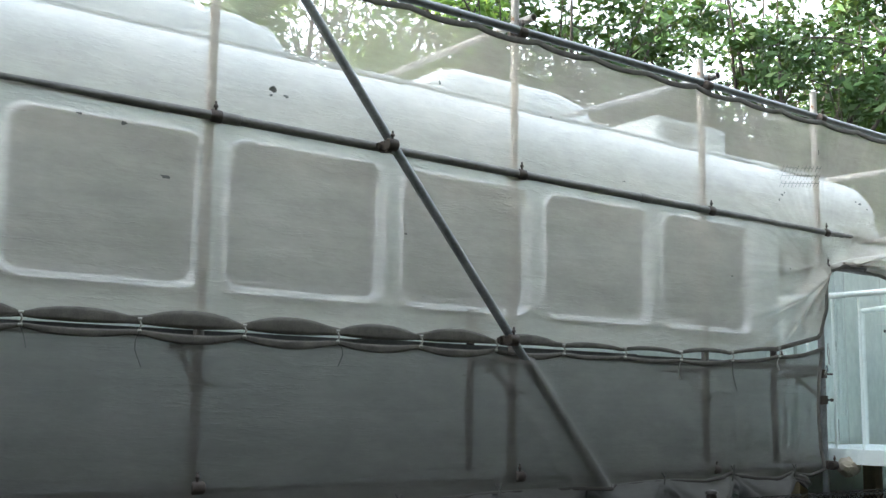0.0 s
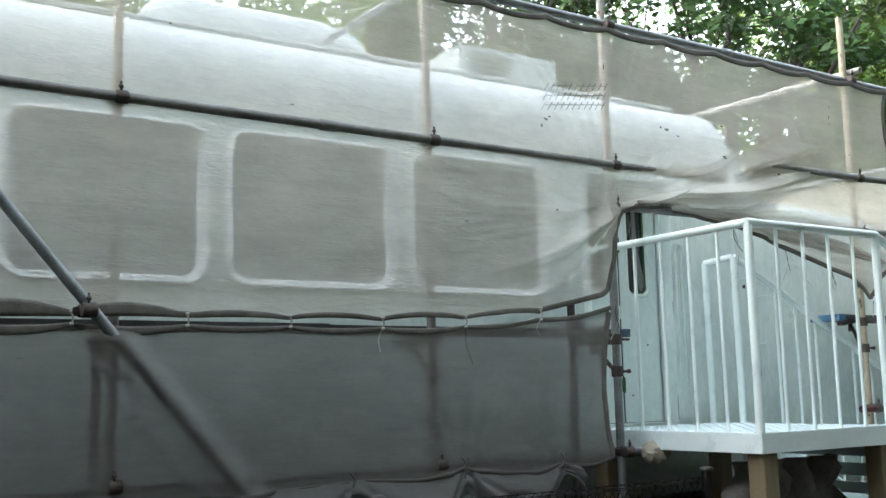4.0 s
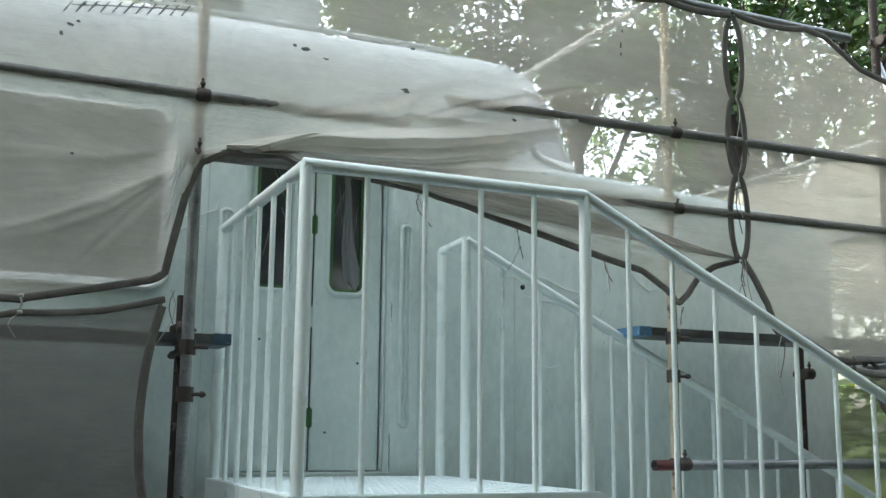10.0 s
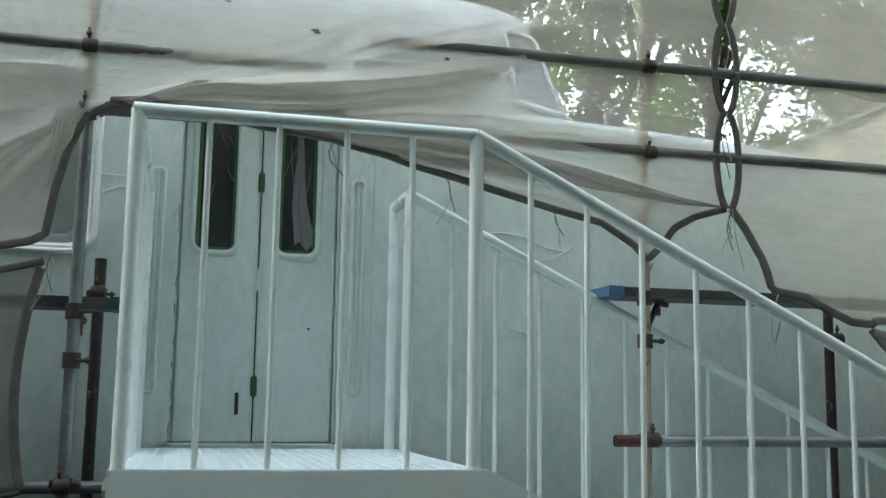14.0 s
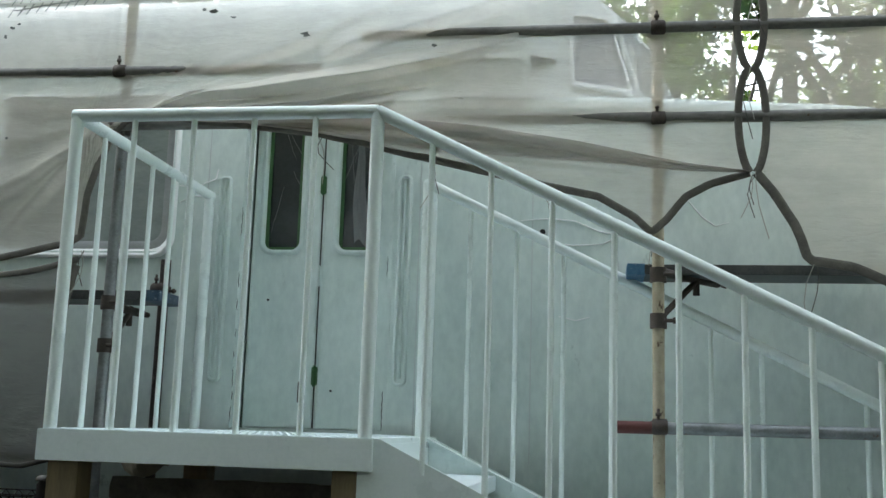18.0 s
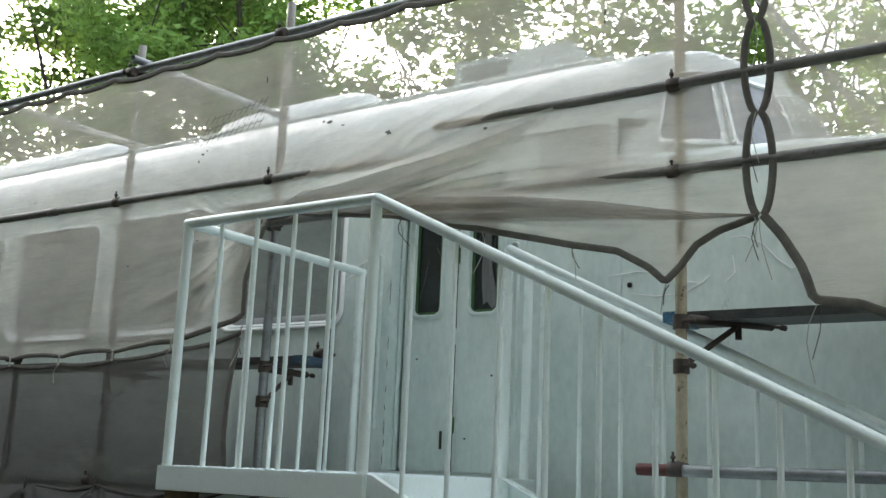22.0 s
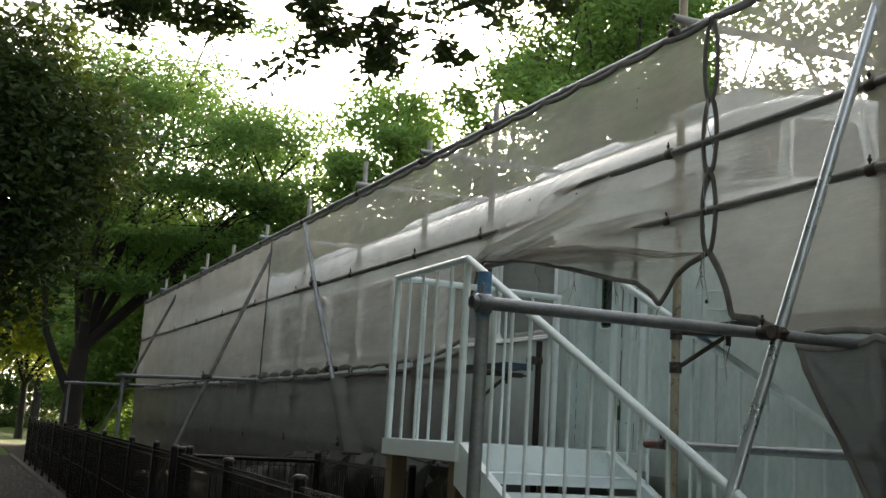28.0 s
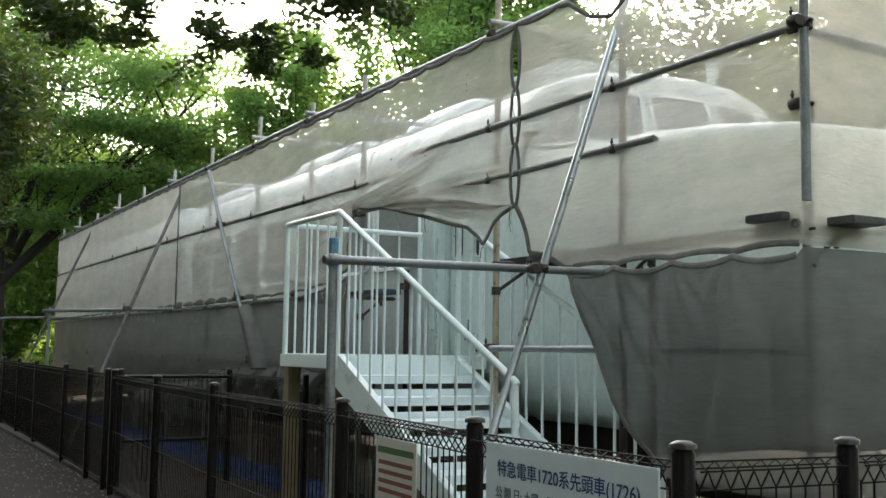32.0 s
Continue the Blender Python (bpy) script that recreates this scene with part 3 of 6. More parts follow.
# panel seams and grubby edges where the filler has opened
OLDPAINT = plain("old_green_paint", (0.055, 0.10, 0.085), 0.7)
for x, z0, z1, m in ((DX0 + 0.004, 1.40, 1.47, BLACK), (DX0 + 0.008, 1.50, 1.545, BLACK), (DX0 + 0.006, 1.56, 1.66, OLDPAINT), (DX0 + 0.004, 1.70, 1.735, BLACK), (DX0 + 0.007, 1.80, 1.845, OLDPAINT), (DX0 + 0.005, 1.93, 1.99, BLACK), (DX0 + 0.006, 2.04, 2.12, OLDPAINT), (DX0 + 0.005, 2.3, 2.44, OLDPAINT), (DX1 - 0.005, 1.38, 1.56, BLACK), (DX1 - 0.005, 2.1, 2.2, OLDPAINT)):
    n = max(3, int((z1 - z0) / 0.015))
    pts = [(x + 0.002 * math.sin(k * 2.3 + z0 * 40), Y0 - 0.0065, z0 + (z1 - z0) * k / n) for k in range(n + 1)]
    part("open_seam", Shape().tube(pts, [0.0007] + [0.0012 + 0.0012 * abs(math.sin(k * 1.7 + z1 * 30)) for k in range(n - 1)] + [0.0007], 5, True), m, train)
for x, z0, z1 in ((6.86, 1.25, 3.16), (7.93, 1.25, 2.84), (8.47, 1.25, 2.96)):
    part("panel_seam", Shape().box((x, Y0 - 0.003, z0), (x + 0.005, Y0 + 0.004, z1), 0.001), ROOFP, train)
for x, z in ((7.50, 1.56), (7.16, 2.0), (7.66, 1.9)):
    part("key_hole", Shape().tube([(x, YD - 0.003, z), (x, YD + 0.006, z)], 0.006, 8), BLACK, train)
# crew door window ahead of the passenger door
s = rim(Shape(), 7.80, 8.43, 2.865, 3.195, 0.05, 0.022, Y0 - 0.001, Y0 - 0.014)
cw = part("crew_window", s, RIM, train, "crew window in a thin white rim, covered with film")
part("pane", plate(Shape(), rounded_rect(8.0, 8.415, 2.88, 3.18, 0.03), Y0 - 0.006, Y0 + 0.002), surface("pale_window_film", (0.46, 0.50, 0.49), (0.36, 0.40, 0.39), 0.35, 0, 3, 30, 0.35, 0.65, 0.2), cw, "pane covered with pale grey film")


# lower nose and bonnet
def nose_ring(x, w, zt, zb, r):
    pts = [(0.3 * w, zb), (w - 0.16, zb), (w - 0.05, zb + 0.1), (w, zb + 0.3), (w, 1.8), (w, zt - r)]
    pts += [(w - r + r * math.cos(radians(a)), zt - r + r * math.sin(radians(a))) for a in (20, 40, 60, 80)]
    pts += [(w * 0.4, zt + 0.02)]
    return [(x, YC - a, z) for a, z in pts] + [(x, YC + a, z) for a, z in reversed(pts)]


s = Shape().loft([nose_ring(*q) for q in ((XF, 1.4, 3.0, 0.86, 0.06), (8.7, 1.4, 3.0, 0.86, 0.08), (9.3, 1.4, 2.985, 0.86, 0.12), (9.9, 1.385, 2.965, 0.84, 0.15), (10.35, 1.31, 2.94, 0.82, 0.15), (10.72, 1.185, 2.905, 0.81, 0.13), (10.95, 1.06, 2.88, 0.81, 0.1), (11.0, 1.025, 2.87, 0.81, 0.09), (11.02, 0.99, 2.86, 0.82, 0.09), (11.12, 0.8, 2.84, 0.84, 0.08), (11.24, 0.5, 2.83, 0.88, 0.07), (11.29, 0.25, 2.82, 0.92, 0.05))], True, True, True)
part("nose", s, PAINT, train, "smooth white bonnet nose")
# raised driver's cab on the bonnet
LOWER = [(8.45, 1.395), (8.62, 1.38), (8.97, 1.2), (9.24, 0.7), (9.36, 0.0), (9.24, -0.7), (8.97, -1.2), (8.62, -1.38), (8.45, -1.395)]
UPPER = [(8.45, 1.15), (8.6, 1.13), (8.8, 1.02), (8.99, 0.6), (9.06, 0.0), (8.99, -0.6), (8.8, -1.02), (8.6, -1.13), (8.45, -1.15)]


def cab_ring(f, grow=0.0):
    return [(a + (c - a) * f + grow, YC - (b + (d - b) * f) * (1 + grow), 2.97 + 0.62 * f) for (a, b), (c, d) in zip(LOWER, UPPER)]


s = Shape()
rings = [cab_ring(0), cab_ring(0.08), cab_ring(0.85), cab_ring(1.0), [(a - 0.03, YC - b * 0.95, 3.65) for a, b in UPPER], [(8.45 + (a - 8.45) * 0.8, YC - b * 0.8, 3.725) for a, b in UPPER], [(8.45 + (a - 8.45) * 0.5, YC - b * 0.5, 3.785) for a, b in UPPER], [(8.45, YC - b * 0.2, 3.808) for a, b in UPPER]]
s.loft(rings, False, True)
cab = part("cab_roof", s, ROOFP, train, "white raised driver's cab")
for k in range(1, 7):
    f0, f1, m = 0.12, 0.86, 0.05
    lo, hi = cab_ring(f0, 0.006), cab_ring(f1, 0.006)
    p = [Vector(lo[k]).lerp(Vector(lo[k + 1]), m), Vector(lo[k]).lerp(Vector(lo[k + 1]), 1 - m), Vector(hi[k]).lerp(Vector(hi[k + 1]), 1 - m), Vector(hi[k]).lerp(Vector(hi[k + 1]), m)]
    c = sum(p, Vector()) / 4
    nrm = (p[1] - p[0]).cross(p[3] - p[0]).normalized()
    if nrm.x < 0:
        nrm = -nrm
    out = []
    for j in range(4):
        for e in (0.12, 0.04):
            out.append(p[j].lerp(p[j - 1], e))
        for e in (0.04, 0.12):
            out.append(p[j].lerp(p[(j + 1) % 4], e))
    inner = [q.lerp(c, 0.09) for q in out]
    s = Shape().loft([out, [q + nrm * 0.02 for q in out], [q + nrm * 0.02 for q in inner], [q + nrm * 0.004 for q in inner]], True, False)
    wf = part("windscreen", s, RIM, cab)
    part("pane", Shape().add([q + nrm * 0.006 for q in inner], [tuple(range(len(inner)))]), CABGLASS, wf, "windscreen pane masked with film")
s = Shape().tube([(8.25, 6.2, 3.82), (8.25, 6.2, 3.92)], [0.05, 0.03]).tube([(8.14, 6.2, 3.93), (8.38, 6.2, 3.93)], 0.05, 14)
part("roof_headlamp", s, ROOFP, train, "white round lamp housing on the roof")
s = Shape().box((8.72, 6.9, 3.6), (8.80, 7.0, 4.1), 0.01).box((8.62, 6.85, 3.62), (8.9, 7.05, 3.7), 0.02)
part("roof_fin", s, ROOFP, train)
# roof equipment
for x0, x1 in ((0.9, 3.1), (4.45, 5.95), (-3.6, -1.4), (-7.2, -5.2)):
    rr = []
    for x, k in ((x0, 0.55), (x0 + 0.06, 0.85), (x0 + 0.25, 1), (x1 - 0.25, 1), (x1 - 0.06, 0.85), (x1, 0.55)):
        rr.append([(x, 6.08, 3.78), (x, 6.1, 3.84 + 0.16 * k), (x, 6.16, 3.86 + 0.25 * k), (x, 6.32, 3.88 + 0.32 * k), (x, 6.78, 3.88 + 0.32 * k), (x, 6.96, 3.86 + 0.24 * k), (x, 7.02, 3.78)])
    part("roof_ventilator", Shape().loft(rr, True, True, True), ROOFP, train, "long rounded white roof ventilator")
s = Shape().box((6.75, 6.13, 3.78), (7.67, 6.97, 4.17), 0.02)
ac = part("air_conditioner", s, ROOFP, train, "boxy white roof air conditioner")
s = Shape().box((6.83, 6.118, 3.86), (7.19, 6.134, 4.115), 0.004)
g = part("grille", s, FILM, ac, "grey masked grille")
for k in range(5):
    part("slat", Shape().box((6.85, 6.112, 3.885 + k * 0.046), (7.17, 6.119, 3.893 + k * 0.046)), FILM, g)
part("service_hatch", Shape().box((7.31, 6.124, 3.90), (7.52, 6.134, 4.09), 0.004), ROOFP, ac)
# torn threads of masking film left on the paint
for tear in (((9.03, 2.51), (9.10, 2.52), (9.19, 2.46), (9.25, 2.39), (9.31, 2.355), (9.37, 2.36)), ((8.53, 2.27), (8.66, 2.255), (8.80, 2.27), (8.9, 2.31), (8.93, 2.35)), ((8.40, 2.37), (8.56, 2.38), (8.67, 2.37), (8.78, 2.33), (8.88, 2.30)), ((6.70, 2.55), (6.8, 2.54), (6.9, 2.59), (6.91, 2.64)), ((6.72, 2.47), (6.78, 2.5), (6.84, 2.49)), ((8.6, 1.93), (8.68, 1.90), (8.74, 1.92)), ((9.0, 2.30), (9.05, 2.34), (9.04, 2.42))):
    part("film_thread", Shape().tube([(x, Y0 - 0.004, z + 0.008 * math.sin(x * 37)) for x, z in tear], [0.0015, 0.0045, 0.003, 0.005, 0.0035, 0.0015][:len(tear)] if len(tear) > 4 else 0.0035, 5, False, 0.6), RIM, body, "white thread of torn masking film")
part("paint_chip", Shape().tube([(8.52, Y0 - 0.006, 2.32), (8.52, Y0 + 0.01, 2.322)], 0.014, 7), BLACK, body, "small black hole in the paint")
# underframe and bogies
s = Shape().box((-8.7, 5.55, 0.62), (9.2, 7.55, 0.95))
for x in (-2.5, 0.2, 2.6):
    s.box((x, 5.45, 0.4), (x + 1.6, 6.0, 0.8), 0.02)
part("underframe", s, BLACK, train)
for cx in (-6.4, 6.4):
    s = Shape().box((cx - 1.5, 5.6, 0.55), (cx + 1.5, 5.72, 0.75), 0.02).box((cx - 0.3, 5.5, 0.4), (cx + 0.3, 7.6, 0.65), 0.02)
    bg = part("bogie", s, BLACK, train)
    for dx in (-1.05, 1.05):
        for y in (5.78, 7.2):
            part("wheel", Shape().tube([(cx + dx, y, 0.71), (cx + dx, y + 0.13, 0.71)], 0.43, 24), STEELW, bg)
for y in (5.85, 7.23):
    solid("rail_track", Shape().box((-12, y, 0.12), (13, y + 0.065, 0.28), 0.01), STEELW, "rusty steel track rail under the train car", "rail", "track rails", "structure")

# ---- scaffold ----
PR = 0.0243
YP = 4.54


def clamp_on(parent, x, y, z):
    """Pressed steel coupler: a band round the upright, a band round the crossing pipe, two bolts with nuts."""
    s = Shape().tube([(x, y, z - 0.026), (x, y, z - 0.02), (x, y, z + 0.02), (x, y, z + 0.026)], [0.026, 0.033, 0.033, 0.026], 12)
    s.tube([(x - 0.03, y - 0.066, z), (x - 0.024, y - 0.066, z), (x + 0.024, y - 0.066, z), (x + 0.03, y - 0.066, z)], [0.026, 0.032, 0.032, 0.026], 12)
    s.box((x - 0.022, y - 0.05, z - 0.03), (x + 0.022, y - 0.014, z + 0.03), 0.005)
    s.box((x - 0.05, y - 0.016, z - 0.016), (x - 0.028, y + 0.01, z + 0.016), 0.004)
    c = part("clamp", s, CLAMPM, parent, "rusty bolted pipe clamp")
    part("bolt", Shape().tube([(x + 0.03, y - 0.008, z), (x + 0.044, y - 0.008, z), (x + 0.045, y - 0.008, z), (x + 0.057, y - 0.008, z), (x + 0.058, y - 0.008, z), (x + 0.064, y - 0.008, z)], [0.0065, 0.0065, 0.012, 0.012, 0.0065, 0.0065], 6), CLAMPM, c)
    part("bolt", Shape().tube([(x - 0.006, y - 0.08, z + 0.022), (x - 0.006, y - 0.08, z + 0.039), (x - 0.006, y - 0.08, z + 0.04), (x - 0.006, y - 0.08, z + 0.052), (x - 0.006, y - 0.08, z + 0.053), (x - 0.006, y - 0.08, z + 0.068)], [0.006, 0.006, 0.011, 0.011, 0.006, 0.006], 6), CLAMPM, c)
    return c


def bracket_on(parent, x, z):
    k, n, za = (0.27, 0.36, z - 0.022) if abs(x - 9.02) < 0.1 else (0.0, 0.34, z - 0.05)
    s = Shape().tube([(x, YP + 0.02, za), (x + k, YP + n, za)], 0.019, 8).tube([(x + k, YP + n, za), (x + k * 1.12, YP + n + 0.05, za)], 0.008, 6).tube([(x + k * 1.1, YP + n + 0.04, za), (x + k * 1.14, YP + n + 0.06, za)], 0.014, 6)
    s.tube([(x, YP + 0.02, z - 0.22), (x + k * 0.62, YP + n * 0.62, za - 0.01)], 0.013, 8)
    s.tube([(x + k * 0.62, YP + n * 0.62, za - 0.07), (x + k * 0.62, YP + n * 0.62, za + 0.02)], 0.014, 8)
    s.tube([(x, YP, z - 0.255), (x, YP, z - 0.195)], 0.034, 12).tube([(x, YP, z - 0.07), (x, YP, z - 0.01)], 0.034, 12)
    s.tube([(x + 0.02, YP - 0.03, z - 0.225), (x + 0.075, YP - 0.03, z - 0.225)], 0.008, 6).tube([(x + 0.055, YP - 0.03, z - 0.225), (x + 0.068, YP - 0.03, z - 0.225)], 0.013, 6)
    s.tube([(x + 0.02, YP - 0.03, z - 0.04), (x + 0.075, YP - 0.03, z - 0.04)], 0.008, 6)
    return part("bracket", s, CLAMPM, parent, "rusty plank bracket with diagonal strut")


POSTS = [(-9.0, PALEPIPE, 3.98), (-7.2, PALEPIPE, 4.05), (-5.4, PALEPIPE, 3.95), (-3.55, PALEPIPE, 4.1), (-1.75, PALEPIPE, 4.0), (0.1, PALEPIPE, 4.02), (1.93, PALEPIPE, 4.05), (3.79, PALEPIPE, 4.12), (5.42, PALEPIPE, 3.97), (6.69, PALEPIPE, 3.98), (9.02, CREAMPIPE, 4.25), (10.47, RUSTPIPE, 4.2), (11.9, GALV, 3.95)]
posts = []
for x, m, h in POSTS:
    p = thing("scaffold_post", (x, YP, 0), "weathered steel scaffold pole behind the netting", "scaffold pole", "scaffold poles")
    # Pale poles get their shade below the split as a darker pipe colour.
    lower = GALV if abs(x - 6.69) < 0.1 else m if x > 8 else SHADEPIPE
    split = 2.75
    part("pipe", Shape().tube([(x, YP, 0.0), (x, YP, split)], PR, 12), lower, p)
    xo, yo = (x + 0.085, YP - 0.095) if x > 11 else (x, YP)
    part("pipe", Shape().tube([(xo, yo, split if x < 11 else 2.16), (xo, yo, h)], PR, 12, True, 1.0, True), m, p)
    if x > 11:
        clamp_on(p, xo, yo, 3.05)
        clamp_on(p, xo, yo, 3.72)
    part("base_plate", Shape().box((x - 0.07, YP - 0.07, 0.0), (x + 0.07, YP + 0.07, 0.012)), CLAMPM, p)
    clamp_on(p, x, YP, 3.048 if x > 8 else 2.94 if x < 2 else 2.94 - (x - 2) * 0.00625)
    clamp_on(p, x, YP, 3.77)
    if x > 6:
        clamp_on(p, x, YP, 2.66)
    bracket_on(p, x, 2.07 if x > 8 else 1.93)
    clamp_on(p, x, YP, 1.43 if x > 8 else 1.25)
    posts.append(p)
for x, zt in ((3.84, 2.2), (6.74, 2.15), (10.22, 2.06)):
    p = thing("inner_post", (x, 4.99, 0), "short rusty scaffold pole next to the train", "scaffold pole", "inner scaffold poles")
    part("pipe", Shape().tube([(x, 4.99, 0), (x, 4.99, zt)], PR, 12, True, 1.0, True), RUSTPIPE, p)
    clamp_on(p, x, 4.99, zt - 0.15)


u1 = posts[6]
s = Shape().box((1.90, YP - 0.03, 2.43), (1.96, YP + 0.03, 2.49), 0.008).tube([(1.95, YP, 2.46), (2.0, YP, 2.45)], 0.01, 6)
s.tube([(2.02 + 0.024 * math.cos(a), YP, 2.455 + 0.028 * math.sin(a)) for a in [k * math.tau / 14 for k in range(13)]], 0.007, 6).tube([(2.0, YP, 2.42), (2.005, YP, 2.36)], 0.006, 6)
part("swivel_clamp", s, GALV, u1, "open swivel clamp hanging from the pole")


def rail(name, pts, m, label):
    """A scaffold pipe; long ones are made of lengths joined by sleeves."""
    a, b = Vector(pts[0]), Vector(pts[-1])
    n = int((b - a).length / 4.4)
    if n < 1:
        return solid(name, Shape().tube(pts, PR, 12, True, 1.0, True), m, label, "scaffold pipe", "scaffold pipes", base=pts[0])
    r = thing(name, pts[0], label, "scaffold pipe", "scaffold pipes")

    def at(u):
        q = u * (len(pts) - 1)
        k = min(int(q), len(pts) - 2)
        return Vector(pts[k]).lerp(Vector(pts[k + 1]), q - k)

    cuts = [k / (n + 1) for k in range(n + 2)]
    for u, v in zip(cuts[:-1], cuts[1:]):
        part("pipe", Shape().tube([at(u), at((u + v) / 2), at(v)], PR, 12, True, 1.0, True), m, r)
    for u in cuts[1:-1]:
        d = (at(u + 0.01) - at(u - 0.01)).normalized()
        part("sleeve", Shape().tube([at(u) - d * 0.05, at(u) - d * 0.046, at(u) + d * 0.046, at(u) + d * 0.05], [PR, PR + 0.005, PR + 0.005, PR], 12, False), m, r)
    return r


YR = 4.566
rail("scaffold_rail", [(-9.2, YR - 0.09, 3.77), (0.5, YR - 0.09, 3.775), (5.35, YR - 0.09, 3.78)], GALV, "long grey steel pipe along the top of the netting")
rail("scaffold_rail", [(5.25, YR - 0.05, 3.80), (10.25, YR - 0.05, 3.76)], GALV, "grey steel pipe along the top of the netting")
rail("scaffold_rail", [(-9.2, YR - 0.094, 2.945), (2.0, YR - 0.094, 2.94), (7.6, YR - 0.094, 2.905)], MIDPIPE, "long grey scaffold pipe pressed against the netting")
rail("scaffold_rail", [(7.78, YR - 0.094, 3.045), (12.0, YR - 0.094, 3.055)], MIDPIPE, "grey scaffold pipe pressed against the netting")
rail("scaffold_rail", [(6.62, YR - 0.094, 2.665), (10.85, YR - 0.094, 2.665)], MIDPIPE, "grey scaffold pipe over the stair opening")
rail("scaffold_rail", [(8.86, YR - 0.085, 1.425), (11.95, YR - 0.085, 1.43)], GALV, "low scaffold pipe with a red painted end")
solid("pipe_end_paint", Shape().tube([(8.855, YR - 0.085, 1.425), (9.0, YR - 0.085, 1.4252)], PR + 0.001, 12, True, 1.0, True), plain("red_paint", (0.10, 0.026, 0.022), 0.6), "dull red paint on a pipe end", "paint mark")
rail("scaffold_rail", [(-9.2, YR + 0.03, 1.235), (6.95, YR + 0.03, 1.235)], GALV, "low grey pipe at the foot of the netting")
rail("scaffold_rail", [(11.9, 4.45, 2.06), (11.9, 8.75, 2.06)], GALV, "scaffold pipe across the end of the train")
rail("scaffold_rail", [(11.9, 4.45, 3.05), (11.9, 8.75, 3.05)], GALV, "scaffold pipe across the end of the train")
rail("scaffold_rail", [(11.9, 4.45, 3.72), (11.9, 8.75, 3.72)], GALV, "scaffold pipe across the end of the train")
for x, z in ((-7.2, 3.84), (-3.55, 3.83), (0.1, 3.84), (3.79, 3.86), (5.42, 3.84), (9.02, 3.84)):
    rail("roof_tie_pipe", [(x + 0.05, 4.43, z), (x + 0.1, 8.95, z + 0.12)], PALEPIPE if x > 8 or 3 < x < 4 else GALV, "pale pipe tying the scaffold across the train roof")
# far row of poles behind the train
for x in (-9.0, -5.4, -1.75, 1.93, 5.42, 9.02, 10.6, 11.9):
    p = thing("far_post", (x, 8.7, 0), "pale scaffold pole on the far side of the train", "scaffold pole", "far scaffold poles")
    part("pipe", Shape().tube([(x, 8.7, 0), (x, 8.7, 4.2)], PR, 10, True, 1.0, True), PALEPIPE, p)
    clamp_on(p, x, 8.7, 3.0)
rail("far_rail", [(-9.2, 8.7, 3.0), (11.95, 8.7, 3.02)], PALEPIPE, "pale scaffold pipe on the far side of the train")
rail("far_brace", [(9.05, 8.76, 2.6), (11.9, 8.76, 3.9)], PALEPIPE, "pale sloping pipe on the far side of the train")


def plank(x0, x1, z, y0, tape=""):
    s = Shape().box((x0, y0, z - 0.04), (x1, y0 + 0.24, z), 0.004)
    p = thing("scaffold_plank", (x0, y0, z), "grey steel scaffold plank laid on brackets", "plank", "scaffold planks")
    part("deck", s, PLANKM, p)
    if tape:
        for e, a in ((x1, -0.07), (x0, 0.0)):
            if e == (x1 if tape == "end" else x0):
                part("end_tape", Shape().box((e + a - 0.002, y0 - 0.002, z - 0.044), (e + a + 0.073, y0 + 0.242, z + 0.003), 0.003), BLUETAPE if tape == "start" else NAVYTAPE, p, "blue tape wrapped round the end")
    return p


for k in range(8):
    x1 = 6.88 - k * 2.0
    plank(x1 - 2.02, x1, 1.955 + (k % 2) * 0.006, 4.62, "end" if k == 0 else "")
for k, x0 in enumerate((8.9, 10.9)):
    plank(x0, x0 + (2.02 if k == 0 else 1.2), 2.09 + k * 0.006, 4.64, "start" if k == 0 else "")
s = Shape().box((11.62, 4.40, 2.08), (11.86, 8.6, 2.12), 0.004)
solid("scaffold_plank", s, PLANKM, "grey steel scaffold plank laid across the end of the train", "plank", "scaffold planks", base=(11.62, 4.40, 2.08))

# sloping brace outside the netting
b = thing("scaffold_brace", (4.6, 4.37, 1.25), "dark sloping brace pipe clamped outside the netting", "scaffold pipe")
part("pipe", Shape().tube([(2.26, 4.40, 3.68), (2.87, 4.385, 2.92), (4.34, 4.37, 1.17)], PR, 12, True, 1.0, True), GALV, b)
clamp_on(b, 2.84, 4.43, 2.93)
clamp_on(b, 3.64, 4.42, 1.98)


